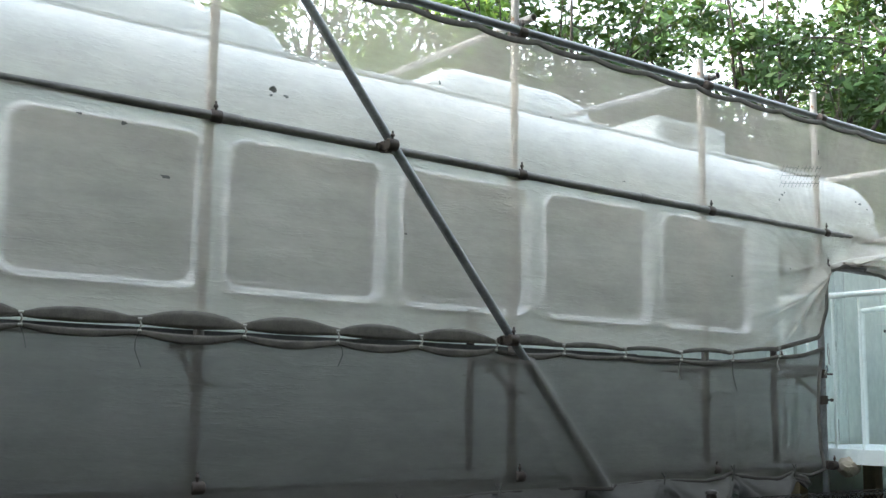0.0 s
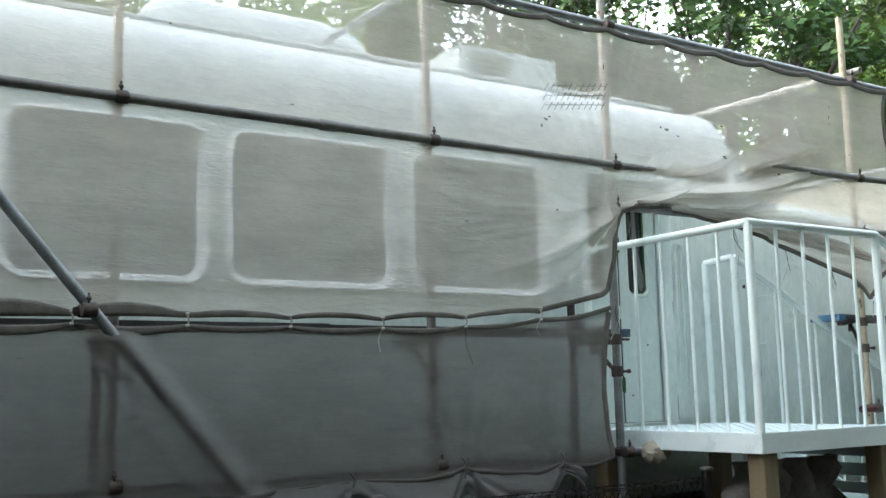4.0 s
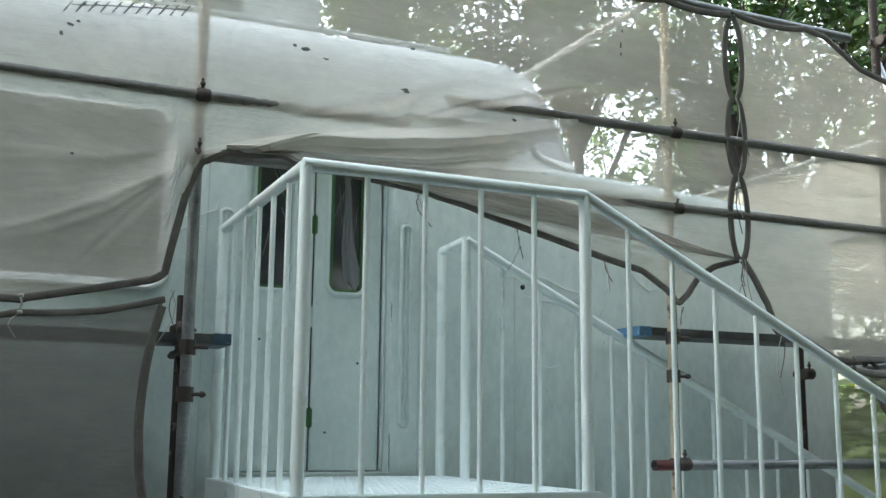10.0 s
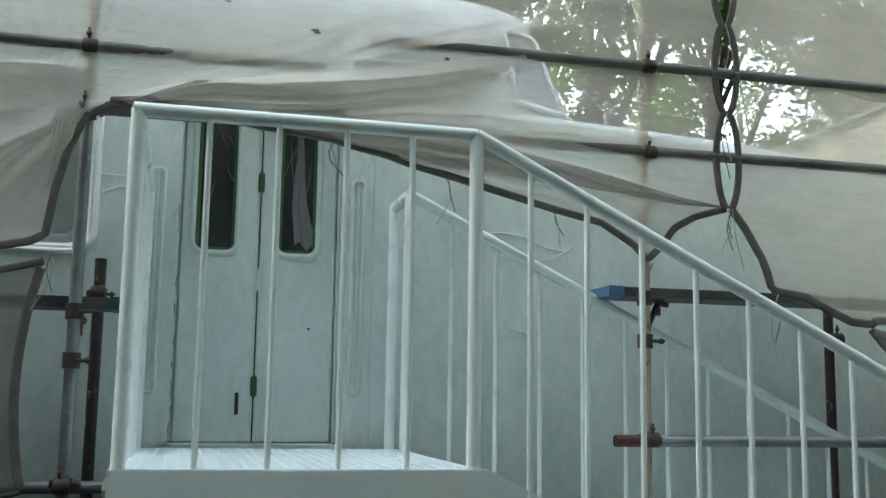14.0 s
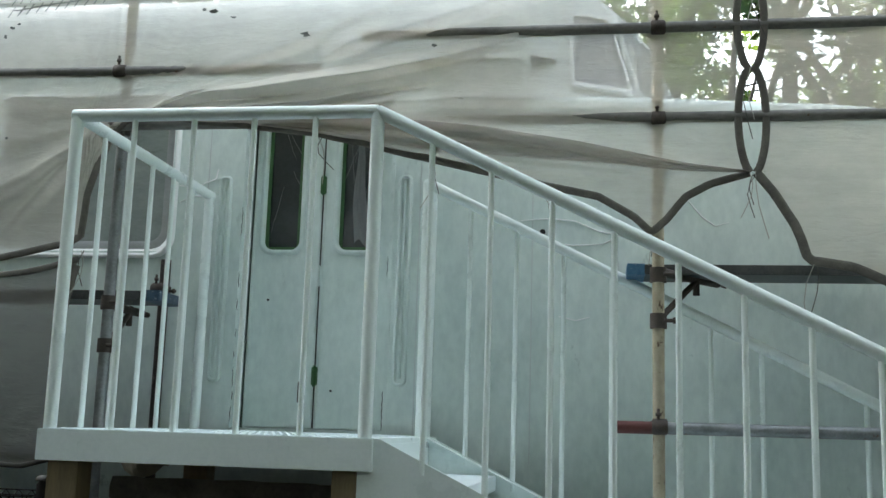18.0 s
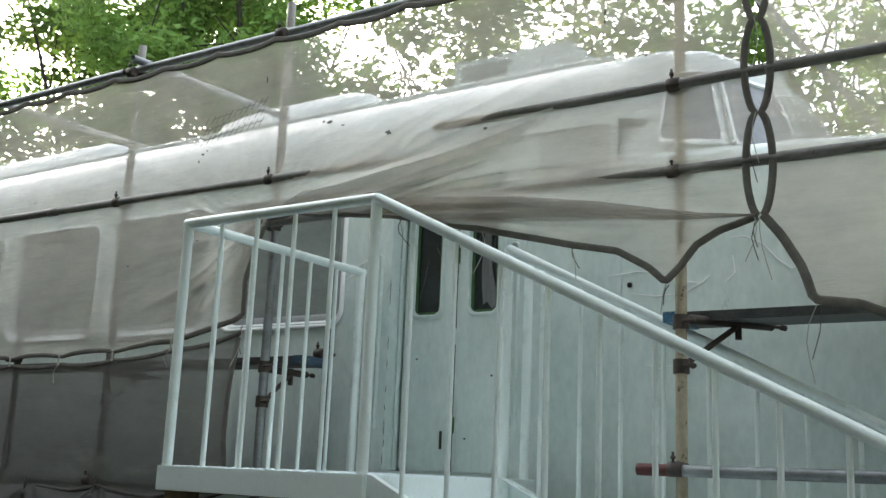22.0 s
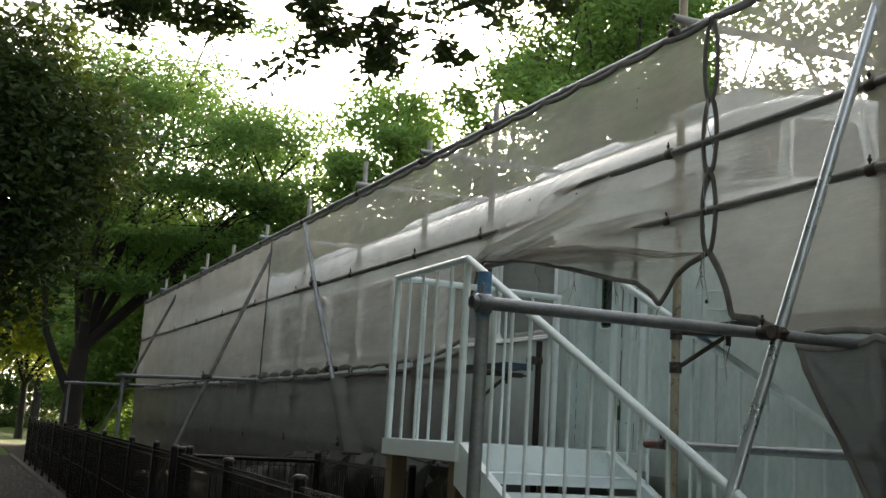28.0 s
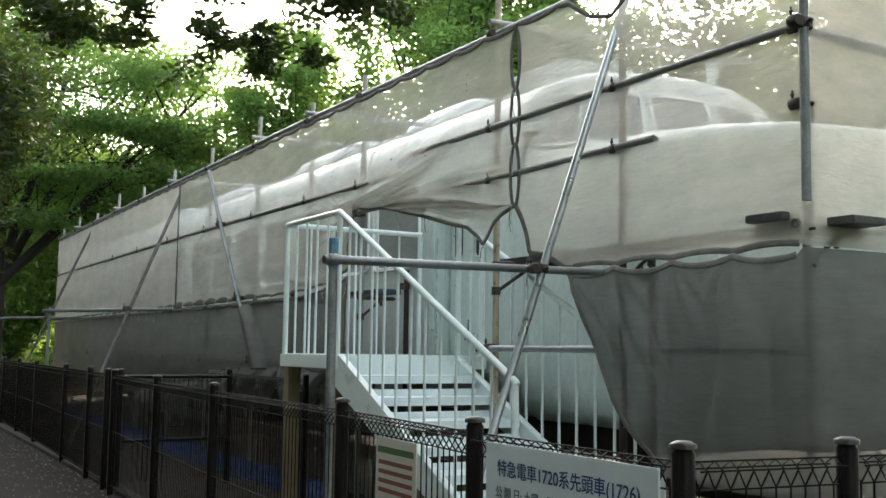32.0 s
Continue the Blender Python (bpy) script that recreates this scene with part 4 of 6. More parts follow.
def outrigger(x, yp, y1, zp, zt, px, foot, top, bright, tape):
    o = thing("scaffold_outrigger", (px, yp, 0), "free-standing pole with crossbar and raking prop steadying the scaffold", "scaffold prop", "scaffold props")
    part("pole", Shape().tube([(px, yp, 0), (px, yp, zt)], PR, 14, True, 1.0, True), GALV, o)
    part("crossbar", Shape().tube([(px + (0.085 if tape else 0.03), yp - 0.09, zp), (x + (0.04 if tape else 0), y1, zp + 0.03)], PR, 14, True, 1.0, True), GALV, o)
    part("raker", Shape().tube([foot, top], PR, 14, True, 1.0, True), SHINYPIPE if bright else MIDPIPE, o, "bright galvanised raking pipe" if bright else "")
    part("clamp", Shape().tube([(px, yp, zp - 0.027), (px, yp, zp - 0.021), (px, yp, zp + 0.021), (px, yp, zp + 0.027)], [0.026, 0.033, 0.033, 0.026], 14).box((px - 0.052, yp - 0.014, zp - 0.014), (px - 0.03, yp + 0.012, zp + 0.014), 0.004).tube([(px - 0.041, yp - 0.03, zp), (px - 0.041, yp + 0.03, zp)], 0.007, 6), GALV, o, "bolted pipe clamp")
    if tape:
        part("swivel_clamp", Shape().tube([(px + 0.085, yp - 0.07, zp), (px + 0.0845, yp - 0.065, zp), (px + 0.0835, yp - 0.02, zp), (px + 0.083, yp - 0.015, zp)], [0.026, 0.033, 0.033, 0.026], 14).box((px + 0.024, yp - 0.05, zp - 0.02), (px + 0.06, yp - 0.01, zp + 0.02), 0.008).tube([(px + 0.075, yp - 0.045, zp + 0.03), (px + 0.075, yp - 0.045, zp + 0.062)], 0.0075, 6), GALV, o, "grey swivel clamp joining pole and crossbar")
    f = (zp + 0.02 - foot[2]) / (top[2] - foot[2])
    clamp_on(o, *(foot[i] + (top[i] - foot[i]) * f for i in range(3)))
    if tape:
        part("tape", Shape().tube([(px, yp, zt - 0.16), (px, yp, zt + 0.002)], PR + 0.0015, 14, True, 1.0, True), BLUETAPE, o, "blue tape round the pole top")
    return o


outrigger(10.36, 2.63, 4.62, 1.87, 1.99, 10.42, (10.47, 3.26, 0.0), (10.5, 4.56, 3.66), True, True)
outrigger(0.6, 3.02, 4.5, 1.9, 1.95, -0.9, (0.55, 3.1, 0.0), (0.72, 4.5, 3.66), False, False)
outrigger(-6.4, 3.0, 4.5, 1.92, 1.95, -7.6, (-6.6, 3.1, 0.0), (-5.6, 4.5, 3.66), False, False)

# ---- netting ----
TIE = 0.494


def scallop(x, a):
    u = ((x - 6.06) / TIE) % 1.0
    k = math.floor((x - 6.06) / TIE)
    return a * (4 * u * (1 - u)) ** 0.8 * (0.75 + 0.45 * noise.noise((k * 3.1, 0.7, 2.0)))


BASE = [(-13.4, 1.962), (5.08, 1.970), (5.57, 1.988), (5.8, 2.005), (6.06, 2.040)]
OPENING = [(6.06, 2.040), (6.3, 2.09), (6.53, 2.14), (6.575, 2.17), (6.60, 2.32), (6.64, 2.50), (6.69, 2.625), (6.78, 2.665), (7.0, 2.668), (7.25, 2.65), (7.62, 2.592), (8.1, 2.485), (8.56, 2.375), (8.78, 2.33), (8.92, 2.25), (8.99, 2.185), (9.05, 2.24), (9.12, 2.33), (9.22, 2.385), (9.37, 2.43)]
SEAM = [2.43, 2.86, 3.27, 3.70]


def seam_gap(z, side):
    w = 0.012
    for a, b in zip(SEAM[:-1], SEAM[1:]):
        if a <= z <= b:
            u = (z - a) / (b - a)
            w = 0.012 + 0.042 * (4 * u * (1 - u)) ** 0.7
    return 9.385 + side * w


def top_of(x):
    z = 3.735 - 0.028 * (4 * (((x + 3) / 0.46) % 1) * (1 - ((x + 3) / 0.46) % 1)) ** 0.8
    if x > 10.0:
        z = curve_at([(10.0, 3.72), (10.25, 3.56), (10.47, 3.50), (10.7, 3.62), (10.95, 3.70), (12.5, 3.70)], x)
    return z


def bottom_left(x):
    if x < 6.06:
        return curve_at(BASE, x) + scallop(x, (0.058 - 0.024 * min(1.0, max(0.0, (x - 3.2) / 1.4))) * (0.35 + 0.65 * min(1.0, max(0.0, x))))
    return curve_at(OPENING, x)


# creases pulled out from the corner of the opening: line of x and z, width, height
CREASES = [
    (((6.70, 2.655), (7.14, 2.745), (7.64, 2.803), (7.87, 2.849), (8.15, 2.923), (8.53, 3.029)), 0.034, 0.085),
    (((6.72, 2.65), (7.25, 2.69), (7.60, 2.705), (7.79, 2.756), (8.04, 2.80), (8.19, 2.844)), 0.028, 0.07),
    (((7.1, 2.668), (7.69, 2.683), (7.96, 2.717), (8.46, 2.737), (9.0, 2.72), (9.35, 2.74)), 0.028, 0.05),
    (((7.62, 2.93), (7.87, 3.02), (8.27, 3.128), (8.40, 3.188), (8.71, 3.24)), 0.042, 0.055),
    (((7.05, 2.86), (7.45, 2.98), (7.9, 3.18), (8.3, 3.32)), 0.055, 0.03),
    (((7.3, 2.66), (7.75, 2.66), (8.35, 2.592), (8.70, 2.536), (9.15, 2.44), (9.36, 2.43)), 0.022, 0.045),
    (((7.4, 2.61), (8.0, 2.556), (8.53, 2.503), (9.03, 2.43), (9.34, 2.42)), 0.018, 0.028),
    (((7.5, 2.58), (8.1, 2.515), (8.7, 2.43), (9.2, 2.39)), 0.018, 0.02),
    (((6.69, 2.645), (6.55, 2.545), (6.35, 2.425), (6.05, 2.31), (5.7, 2.22)), 0.036, 0.07),
    (((6.67, 2.62), (6.5, 2.46), (6.3, 2.26), (6.15, 2.1)), 0.033, 0.055),
    (((6.66, 2.58), (6.58, 2.42), (6.5, 2.25)), 0.02, 0.03),
    (((6.68, 2.67), (6.3, 2.60), (5.9, 2.56), (5.6, 2.55)), 0.03, 0.02),
    (((6.66, 2.5), (6.60, 2.3), (6.56, 2.18)), 0.014, 0.03),
]


def crease_height(x, z):
    out = 0.0
    for line, w, h in CREASES:
        if not line[0][0] - 0.15 < x < line[-1][0] + 0.15 and not line[-1][0] - 0.15 < x < line[0][0] + 0.15:
            continue
        n = len(line) - 1
        for k in range(n):
            (ax, az), (bx, bz) = line[k], line[k + 1]
            ux, uz = bx - ax, bz - az
            u = ((x - ax) * ux + (z - az) * uz) / (ux * ux + uz * uz)
            if -0.02 <= u <= 1.02:
                d = ((z - az) * ux - (x - ax) * uz) / math.hypot(ux, uz) * (1 if ux > 0 else -1)
                if -2 * w < d < 6 * w:
                    f = (k + u) / n
                    side = math.exp(-((d / (1.9 * w)) ** 1.3)) if d > 0 else math.exp(-((d / (0.55 * w)) ** 2))
                    out = max(out, (1.45 if x > 6.72 else 1.1) * h * side * min(1.0, f * 6 + 0.25, (1 - f) * 1.7 + 0.01))
    return out


def folds(x, z):
    """How far the cloth stands out from its plane, always away from the pipes."""
    y = 0.012 * noise.noise((x * 0.9, z * 1.3, 0.3)) + 0.006 * noise.noise((x * 3.0, z * 4.0, 4.3)) + 0.012
    y += 0.012 * max(0.0, noise.noise((x * 0.35 + z * 0.1, z * 4.5, 9.1)))
    if x > 5.5:
        y += crease_height(x, z + 0.02 * noise.noise((x * 3, 0.0, 5.0)))
        # fine radiating wrinkles where the cloth is drawn together at the corner
        dx, dz = x - 6.66, z - 2.60
        d, a = math.hypot(dx, dz), math.atan2(dz, dx)
        near = math.exp(-((d - 0.55) / 0.85) ** 2) * min(1.0, d / 0.25)
        y += near * (0.009 * abs(noise.noise((a * 13 + 0.8 * noise.noise((d * 2.2, a * 2, 1)), d * 0.5, 3.7))) + 0.005 * abs(noise.noise((a * 31, d * 1.3, 8.2))))
    # slanting crumples over the roof shoulder
    y += 0.007 * max(0.0, noise.noise((x * 2.4 + z * 1.5, z * 9.0 - x * 1.1, 6.6)))
    if 6.8 < x < 9.3:
        sag = max(0.0, 1 - (z - bottom_left(x)) / 0.55)
        y += 0.045 * sag * math.sin(math.pi * (x - 6.8) / 2.5)
    return max(0.008, y)


def net_sheet(name, xs, bot, top, nz, place, material, label):
    vs, fs = [], []
    for x in xs:
        b, t = bot(x), top(x)
        for j in range(nz + 1):
            vs.append(place(x, b + (t - b) * j / nz))
    for i in range(len(xs) - 1):
        for j in range(nz):
            a = i * (nz + 1) + j
            fs.append((a, a + nz + 1, a + nz + 2, a + 1))
    net = thing(name, (xs[len(xs) // 2], 4.47, bot(xs[len(xs) // 2])), label, "netting", "netting sheets")
    part("cloth", Shape().add(vs, fs, True), material, net)
    return net


def place_left(x, z):
    q = x
    if x > 9.0:
        q = 9.0 + (x - 9.0) / 0.37 * (seam_gap(z, -1) - 9.0)
    if x < -9.15:
        return (-9.15 - folds(x, z), 4.478 - 9.15 - x, z)
    return (q, 4.478 - folds(x, z), z)


xs = list(np.arange(-13.3, -9.2, 0.15)) + list(np.arange(-9.15, 5.0, 0.075)) + list(np.arange(5.0, 6.0, 0.04)) + list(np.arange(6.0, 6.55, 0.02)) + list(np.arange(6.56, 6.8, 0.015)) + list(np.arange(6.82, 9.0, 0.018)) + list(np.linspace(9.0, 9.37, 22))
xs = [float(x) for x in xs]
net_far = net_sheet("upper_netting", [x for x in xs if x < 0.70] + [0.715], bottom_left, top_of, 40, place_left, NET_FAR, "dense weathered scaffold netting along the rear of the train")
net_a = net_sheet("upper_netting", [0.725] + [x for x in xs if x > 0.74], bottom_left, top_of, 150, place_left, NET, "pale translucent scaffold netting, creased and pulled up over the stairs")
for sheet, span in ((net_far, [x for x in xs if x < 0.73]), (net_a, [x for x in xs if x > 0.65])):
    hem = [place_left(x, bottom_left(x)) for x in span]
    wide = [0.03 if x < 0.6 else 0.018 + (scallop(x, 0.082 - 0.068 * min(1.0, max(0.0, (x - 3.0) / 1.6))) if x < 5.9 else 0.012) for x in span]
    part("hem", Shape().ribbon([(x, y - 0.004, z - (0.42 * w - 0.008 if x < 6.06 else 0.0)) for (x, y, z), w in zip(hem, wide)], wide, 0.012), HEM, sheet, "dark taped hem, slack between its ties")
    hem = [place_left(x, top_of(x)) for x in span]
    part("hem", Shape().ribbon([(x, y - 0.004, z) for x, y, z in hem], 0.034, 0.012), HEM, sheet, "dark taped hem")
zs = [2.43 + k * 1.29 / 60 for k in range(61)]
part("hem", Shape().ribbon([(seam_gap(z, -1), 4.455, z) for z in zs], 0.03, 0.012), HEM, net_a, "dark taped hem")

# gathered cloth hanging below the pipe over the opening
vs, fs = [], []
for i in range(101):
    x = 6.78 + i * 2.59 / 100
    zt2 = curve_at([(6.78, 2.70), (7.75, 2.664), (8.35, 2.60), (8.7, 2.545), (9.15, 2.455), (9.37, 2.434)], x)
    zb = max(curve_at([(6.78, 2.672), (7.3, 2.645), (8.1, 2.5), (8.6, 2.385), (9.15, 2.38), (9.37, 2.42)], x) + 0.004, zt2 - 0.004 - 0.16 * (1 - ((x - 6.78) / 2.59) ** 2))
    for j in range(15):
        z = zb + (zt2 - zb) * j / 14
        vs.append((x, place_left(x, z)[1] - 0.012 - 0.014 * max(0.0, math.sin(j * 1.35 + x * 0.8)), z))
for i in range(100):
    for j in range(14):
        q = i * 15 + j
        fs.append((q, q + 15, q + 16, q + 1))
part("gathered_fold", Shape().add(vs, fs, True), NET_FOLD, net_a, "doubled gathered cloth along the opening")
# second layer where the cloth is drawn together above the opening
vs, fs = [], []
NI, NJ = 130, 64
for i in range(NI + 1):
    x = 6.70 + i * 1.75 / NI
    z0 = max(bottom_left(x) + 0.01, 2.60)
    z1 = curve_at([(6.70, 2.68), (7.14, 2.79), (7.64, 2.87), (8.15, 2.99), (8.53, 3.06), (8.95, 3.12)], x) + 0.02 * noise.noise((x * 3, 1, 1))
    z0 += (z1 - 0.02 - z0) * max(0.0, (i / NI - 0.45) / 0.55) ** 1.2
    for j in range(NJ + 1):
        z = z0 + (z1 - z0) * j / NJ
        a = math.atan2(z - 2.58, x - 6.5)
        turn = a * 3.4 + 0.35 * noise.noise((x * 0.9, z * 1.4, 4)) + 0.06 * math.sin(x * 5)
        saw = 1 - (turn - math.floor(turn))
        deep = 0.055 * min(1.0, (x - 6.70) * 2.2) * (0.55 + 0.45 * noise.noise((math.floor(turn) * 2.7, x * 0.8, 0))) * (1 - 0.75 * i / NI)
        vs.append((x, place_left(x, z)[1] - (0.008 + max(0.0, deep) * saw ** 1.3) * min(1.0, (NJ - j) / 9 + 0.1), z))
for i in range(NI):
    for j in range(NJ):
        q = i * (NJ + 1) + j
        fs.append((q, q + NJ + 1, q + NJ + 2, q + 1))
part("gathered_layer", Shape().add(vs, fs, True), NET_GATHER, net_a, "second layer of cloth drawn together in slanting folds")
# laced joint further along
s = Shape()
for side in (-1, 1):
    s.ribbon([(0.72 + side * (0.004 + 0.016 * abs(math.sin((z - 1.98) * 7.5))), 4.448, z) for z in [1.98 + k * 1.74 / 70 for k in range(71)]], 0.016, 0.01)
part("seam", s, HEM, net_a, "laced vertical seam")
# dirt and faded marks on the cloth
rnd = random.Random(11)


def smudge(x, z, w, h, n=9):
    pts = []
    for k in range(n):
        a = k * math.tau / n
        r = rnd.uniform(0.4, 1.0)
        pts.append((x + w * r * math.cos(a), z + h * r * math.sin(a)))
    y = place_left(x, z)[1] - 0.006
    c = Shape().add([(px, y, pz) for px, pz in pts], [tuple(range(n))])
    part("dirt_spot", c, DIRT, net_a)


for x, z, w, h in ((2.21, 3.12, 0.03, 0.022), (2.28, 3.1, 0.018, 0.012), (2.2, 3.09, 0.014, 0.012), (7.11, 3.17, 0.03, 0.012), (7.06, 3.18, 0.012, 0.01), (7.2, 3.14, 0.02, 0.006), (6.16, 3.12, 0.016, 0.012), (6.19, 3.14, 0.012, 0.01), (6.13, 3.08, 0.012, 0.016), (5.6, 2.5, 0.014, 0.006), (6.2, 2.6, 0.016, 0.008), (1.5, 2.83, 0.02, 0.012), (1.3, 2.84, 0.015, 0.008), (1.7, 2.62, 0.03, 0.014), (4.0, 3.3, 0.012, 0.006), (4.6, 3.0, 0.02, 0.006), (8.1, 2.98, 0.016, 0.01), (7.55, 3.03, 0.03, 0.014), (7.6, 3.25, 0.014, 0.008), (3.2, 3.35, 0.01, 0.014), (8.7, 3.45, 0.008, 0.02), (8.7, 3.4, 0.008, 0.014), (8.71, 3.52, 0.007, 0.012), (6.62, 3.5, 0.007, 0.03), (3.0, 2.5, 0.012, 0.006), (8.9, 3.2, 0.012, 0.006)):
    smudge(x, z, w, h)
s = Shape()
for k in range(11):
    for j in range(3):
        x, z = 6.13 + k * 0.045 + j * 0.012, 3.17 + j * 0.058 + k * 0.006
        y = place_left(x, z)[1] - 0.006
        s.add([(x, y, z), (x + 0.007, y, z), (x + 0.04 + rnd.uniform(-0.005, 0.005), y, z + 0.05), (x + 0.033, y, z + 0.05)], [(0, 1, 2, 3)])
        if k < 10 and rnd.random() < 0.8:
            s.add([(x + 0.03, y - 0.0005, z + 0.03), (x + 0.075, y - 0.0005, z + 0.034), (x + 0.075, y - 0.0005, z + 0.039), (x + 0.03, y - 0.0005, z + 0.036)], [(0, 1, 2, 3)])
tagged(part("faded_mark", s, MARKS, net_a, "rows of faded grey strokes on the cloth"), kind="stuff")

# sheet ahead of the seam, round the corner of the scaffold
CORNER = 11.93
BOT_R = [(9.40, 2.43), (9.47, 2.34), (9.55, 2.2), (9.585, 2.08), (9.75, 2.055), (9.98, 1.955), (10.1, 1.945)]


def bottom_right(x):
    return curve_at(BOT_R, x) if x < 10.1 else 1.945 + scallop(x, 0.03 if x < CORNER else 0.008)


def place_right(x, z):
    off = 0.014 * noise.noise((x * 1.1, z * 1.4, 7.0)) + 0.006 * noise.noise((x * 4, z * 5, 2.0)) + 0.016
    if x < 9.77:
        q = x + (seam_gap(max(z, 2.43), 1) - 9.40) * max(0.0, 1 - (x - 9.40) / 0.37)
        return (q, 4.478 - off, z)
    if x < CORNER:
        pull = 0.10 * math.exp(-((x - 10.5) / 0.28) ** 2) * max(0.0, (z - 3.0) / 0.6)
        return (x, 4.478 - off - pull * 0.2, z)
    return (CORNER + off, 4.478 + (x - CORNER), z)


xs = [float(x) for x in list(np.linspace(9.40, 10.1, 36)) + list(np.arange(10.12, CORNER, 0.045)) + [CORNER] + list(np.arange(CORNER + 0.08, CORNER + 4.2, 0.12))]
net_b = net_sheet("corner_netting", xs, bottom_right, top_of, 40, place_right, NET_FRONT, "pale translucent scaffold netting wrapped round the front of the train")
hem = [place_right(x, bottom_right(x)) for x in xs if x < 10.12]
part("hem", Shape().ribbon([(x, y - 0.004, z) for x, y, z in hem], 0.036, 0.012), HEM, net_b, "dark taped hem")
hem = [place_right(x, bottom_right(x)) for x in xs if 10.09 < x < CORNER]
part("hem", Shape().ribbon([(x, y - 0.004, z) for x, y, z in hem], 0.036, 0.012), HEM_PALE, net_b, "pale taped hem")
hem = [place_right(x, top_of(x)) for x in xs if x < CORNER]
part("hem", Shape().ribbon([(x, y - 0.004, z) for x, y, z in hem], 0.03, 0.012), HEM, net_b, "dark taped hem")
part("hem", Shape().ribbon([(seam_gap(z, 1), 4.455, z) for z in zs], 0.03, 0.012), HEM, net_b, "dark taped hem")


# lower sheets
def low_top(x):
    base = curve_at([(-13.4, 1.928), (5.08, 1.934), (5.57, 1.950), (6.06, 1.994), (6.35, 2.028), (6.56, 2.072)], x)
    return base - scallop(x, 0.036 - 0.012 * min(1.0, max(0.0, (x - 3.2) / 1.4)))


def low_bottom(x):
    return curve_at([(-9.1, 0.3), (0.0, 0.75), (1.5, 0.95), (2.4, 1.10), (3.5, 1.165), (4.4, 1.175), (5.0, 1.195), (5.3, 1.185), (5.48, 1.205), (5.54, 1.225), (5.6, 1.205), (5.8, 1.18), (6.0, 1.175), (6.12, 1.2), (6.18, 1.22), (6.25, 1.2), (6.4, 1.19), (6.56, 1.23)], x) + 0.012 * noise.noise((x * 2, 0, 0))


def place_low(x, z):
    f = 0.014 * noise.noise((x * 0.8, z * 1.2, 3.3)) + 0.012 * max(0, noise.noise((x * 0.4, z * 5, 1.0))) + 0.014
    k = (z - 1.6) / 0.4
    across = abs((x - 2.87) * 1.75 - (2.92 - z) * 1.47) / 2.285
    f = max(f, 0.142 * math.exp(-((across / 0.085) ** 2)) * min(1.0, max(0.0, (1.93 - z) / 0.06)))
    # gathers that run out from the ties along the foot rail
    for tx in (5.54, 6.18):
        d = math.hypot(x - tx, z - 1.24)
        if d < 0.9:
            a = math.atan2(z - 1.24, x - tx)
            f += 0.022 * max(0.0, math.sin(a * 15 + 2 * noise.noise((d * 2, a, tx)))) * math.exp(-d / 0.28) * min(1.0, d / 0.06)
    if x < -9.15:
        return (-9.15 - f, 4.476 - 9.15 - x, z)
    pull = min(1.0, max(0.0, (x - 5.9) / 0.66))
    return (x - 0.05 * (1 - k * k) * pull * pull * (3 - 2 * pull), 4.476 - f, z)


xs = [float(x) for x in list(np.arange(-13.3, -9.2, 0.15)) + list(np.arange(-9.15, 3.2, 0.075)) + list(np.arange(3.2, 6.56, 0.03)) + [6.56]]
net_c = net_sheet("lower_netting", xs, low_bottom, low_top, 24, place_low, NET_LOW, "shaded grey translucent scaffold netting laced below the upper sheet")
hem = [place_low(x, low_top(x)) for x in xs]
part("hem", Shape().ribbon([(x, y - 0.006, z - 0.005) for x, y, z in hem], [0.016 + scallop(x, 0.034 - 0.018 * min(1.0, max(0.0, (x - 3.2) / 1.4))) if x < 6 else 0.026 for x in xs], 0.012), HEM, net_c, "dark taped hem")
part("hem", Shape().ribbon([place_low(6.56, 1.24 + k * 0.8 / 20) for k in range(21)], 0.034, 0.012), HEM, net_c, "dark taped hem")
hem = [place_low(x, low_bottom(x)) for x in xs]
# This hem is darker than the taped ones above.
part("hem", Shape().ribbon([(x, y - 0.006, z) for x, y, z in hem], 0.02, 0.02), plain("dark_lower_hem", (0.06, 0.056, 0.05), 0.9), net_c, "bunched dark lower hem")
FOOT_TIES = [6.18 - 0.64 * k for k in range(12)]
vs, fs = [], []
NJ = 16
span = [x for x in xs if -1.4 < x < 6.32]
for x in span:
    tie = min(FOOT_TIES, key=lambda q: abs(q - x))
    slack = 1 - math.exp(-((x - tie) / 0.16) ** 2)
    top = low_bottom(x) + 0.01
    drop = (0.16 + 0.42 * slack) * (1 - 0.55 * max(0.0, min(1.0, (x - 5.45) / 0.5))) * (1 + 0.25 * noise.noise((x * 2.3, 7, 1)))
    for j in range(NJ + 1):
        u = j / NJ
        a = math.atan2(u * drop + 0.02, x - tie)
        f = 0.05 * abs(math.sin(a * 5.5 + 1.4 * noise.noise((x * 2, u * 2, 3)))) * min(1.0, u * 3) + 0.07 * slack * math.sin(math.pi * min(1.0, u * 1.3)) + 0.02 * noise.noise((x * 6, u * 5, 2))
        vs.append((tie + (x - tie) * (1 - 0.25 * (1 - u)), 4.452 - max(0.0, f), top - u * drop))
for i in range(len(span) - 1):
    for j in range(NJ):
        q = i * (NJ + 1) + j
        fs.append((q, q + 1, q + NJ + 2, q + NJ + 1))
part("gathered_foot", Shape().add(vs, fs, True), NET_DARK, net_c, "crumpled grey foot of the netting, gathered at its ties")
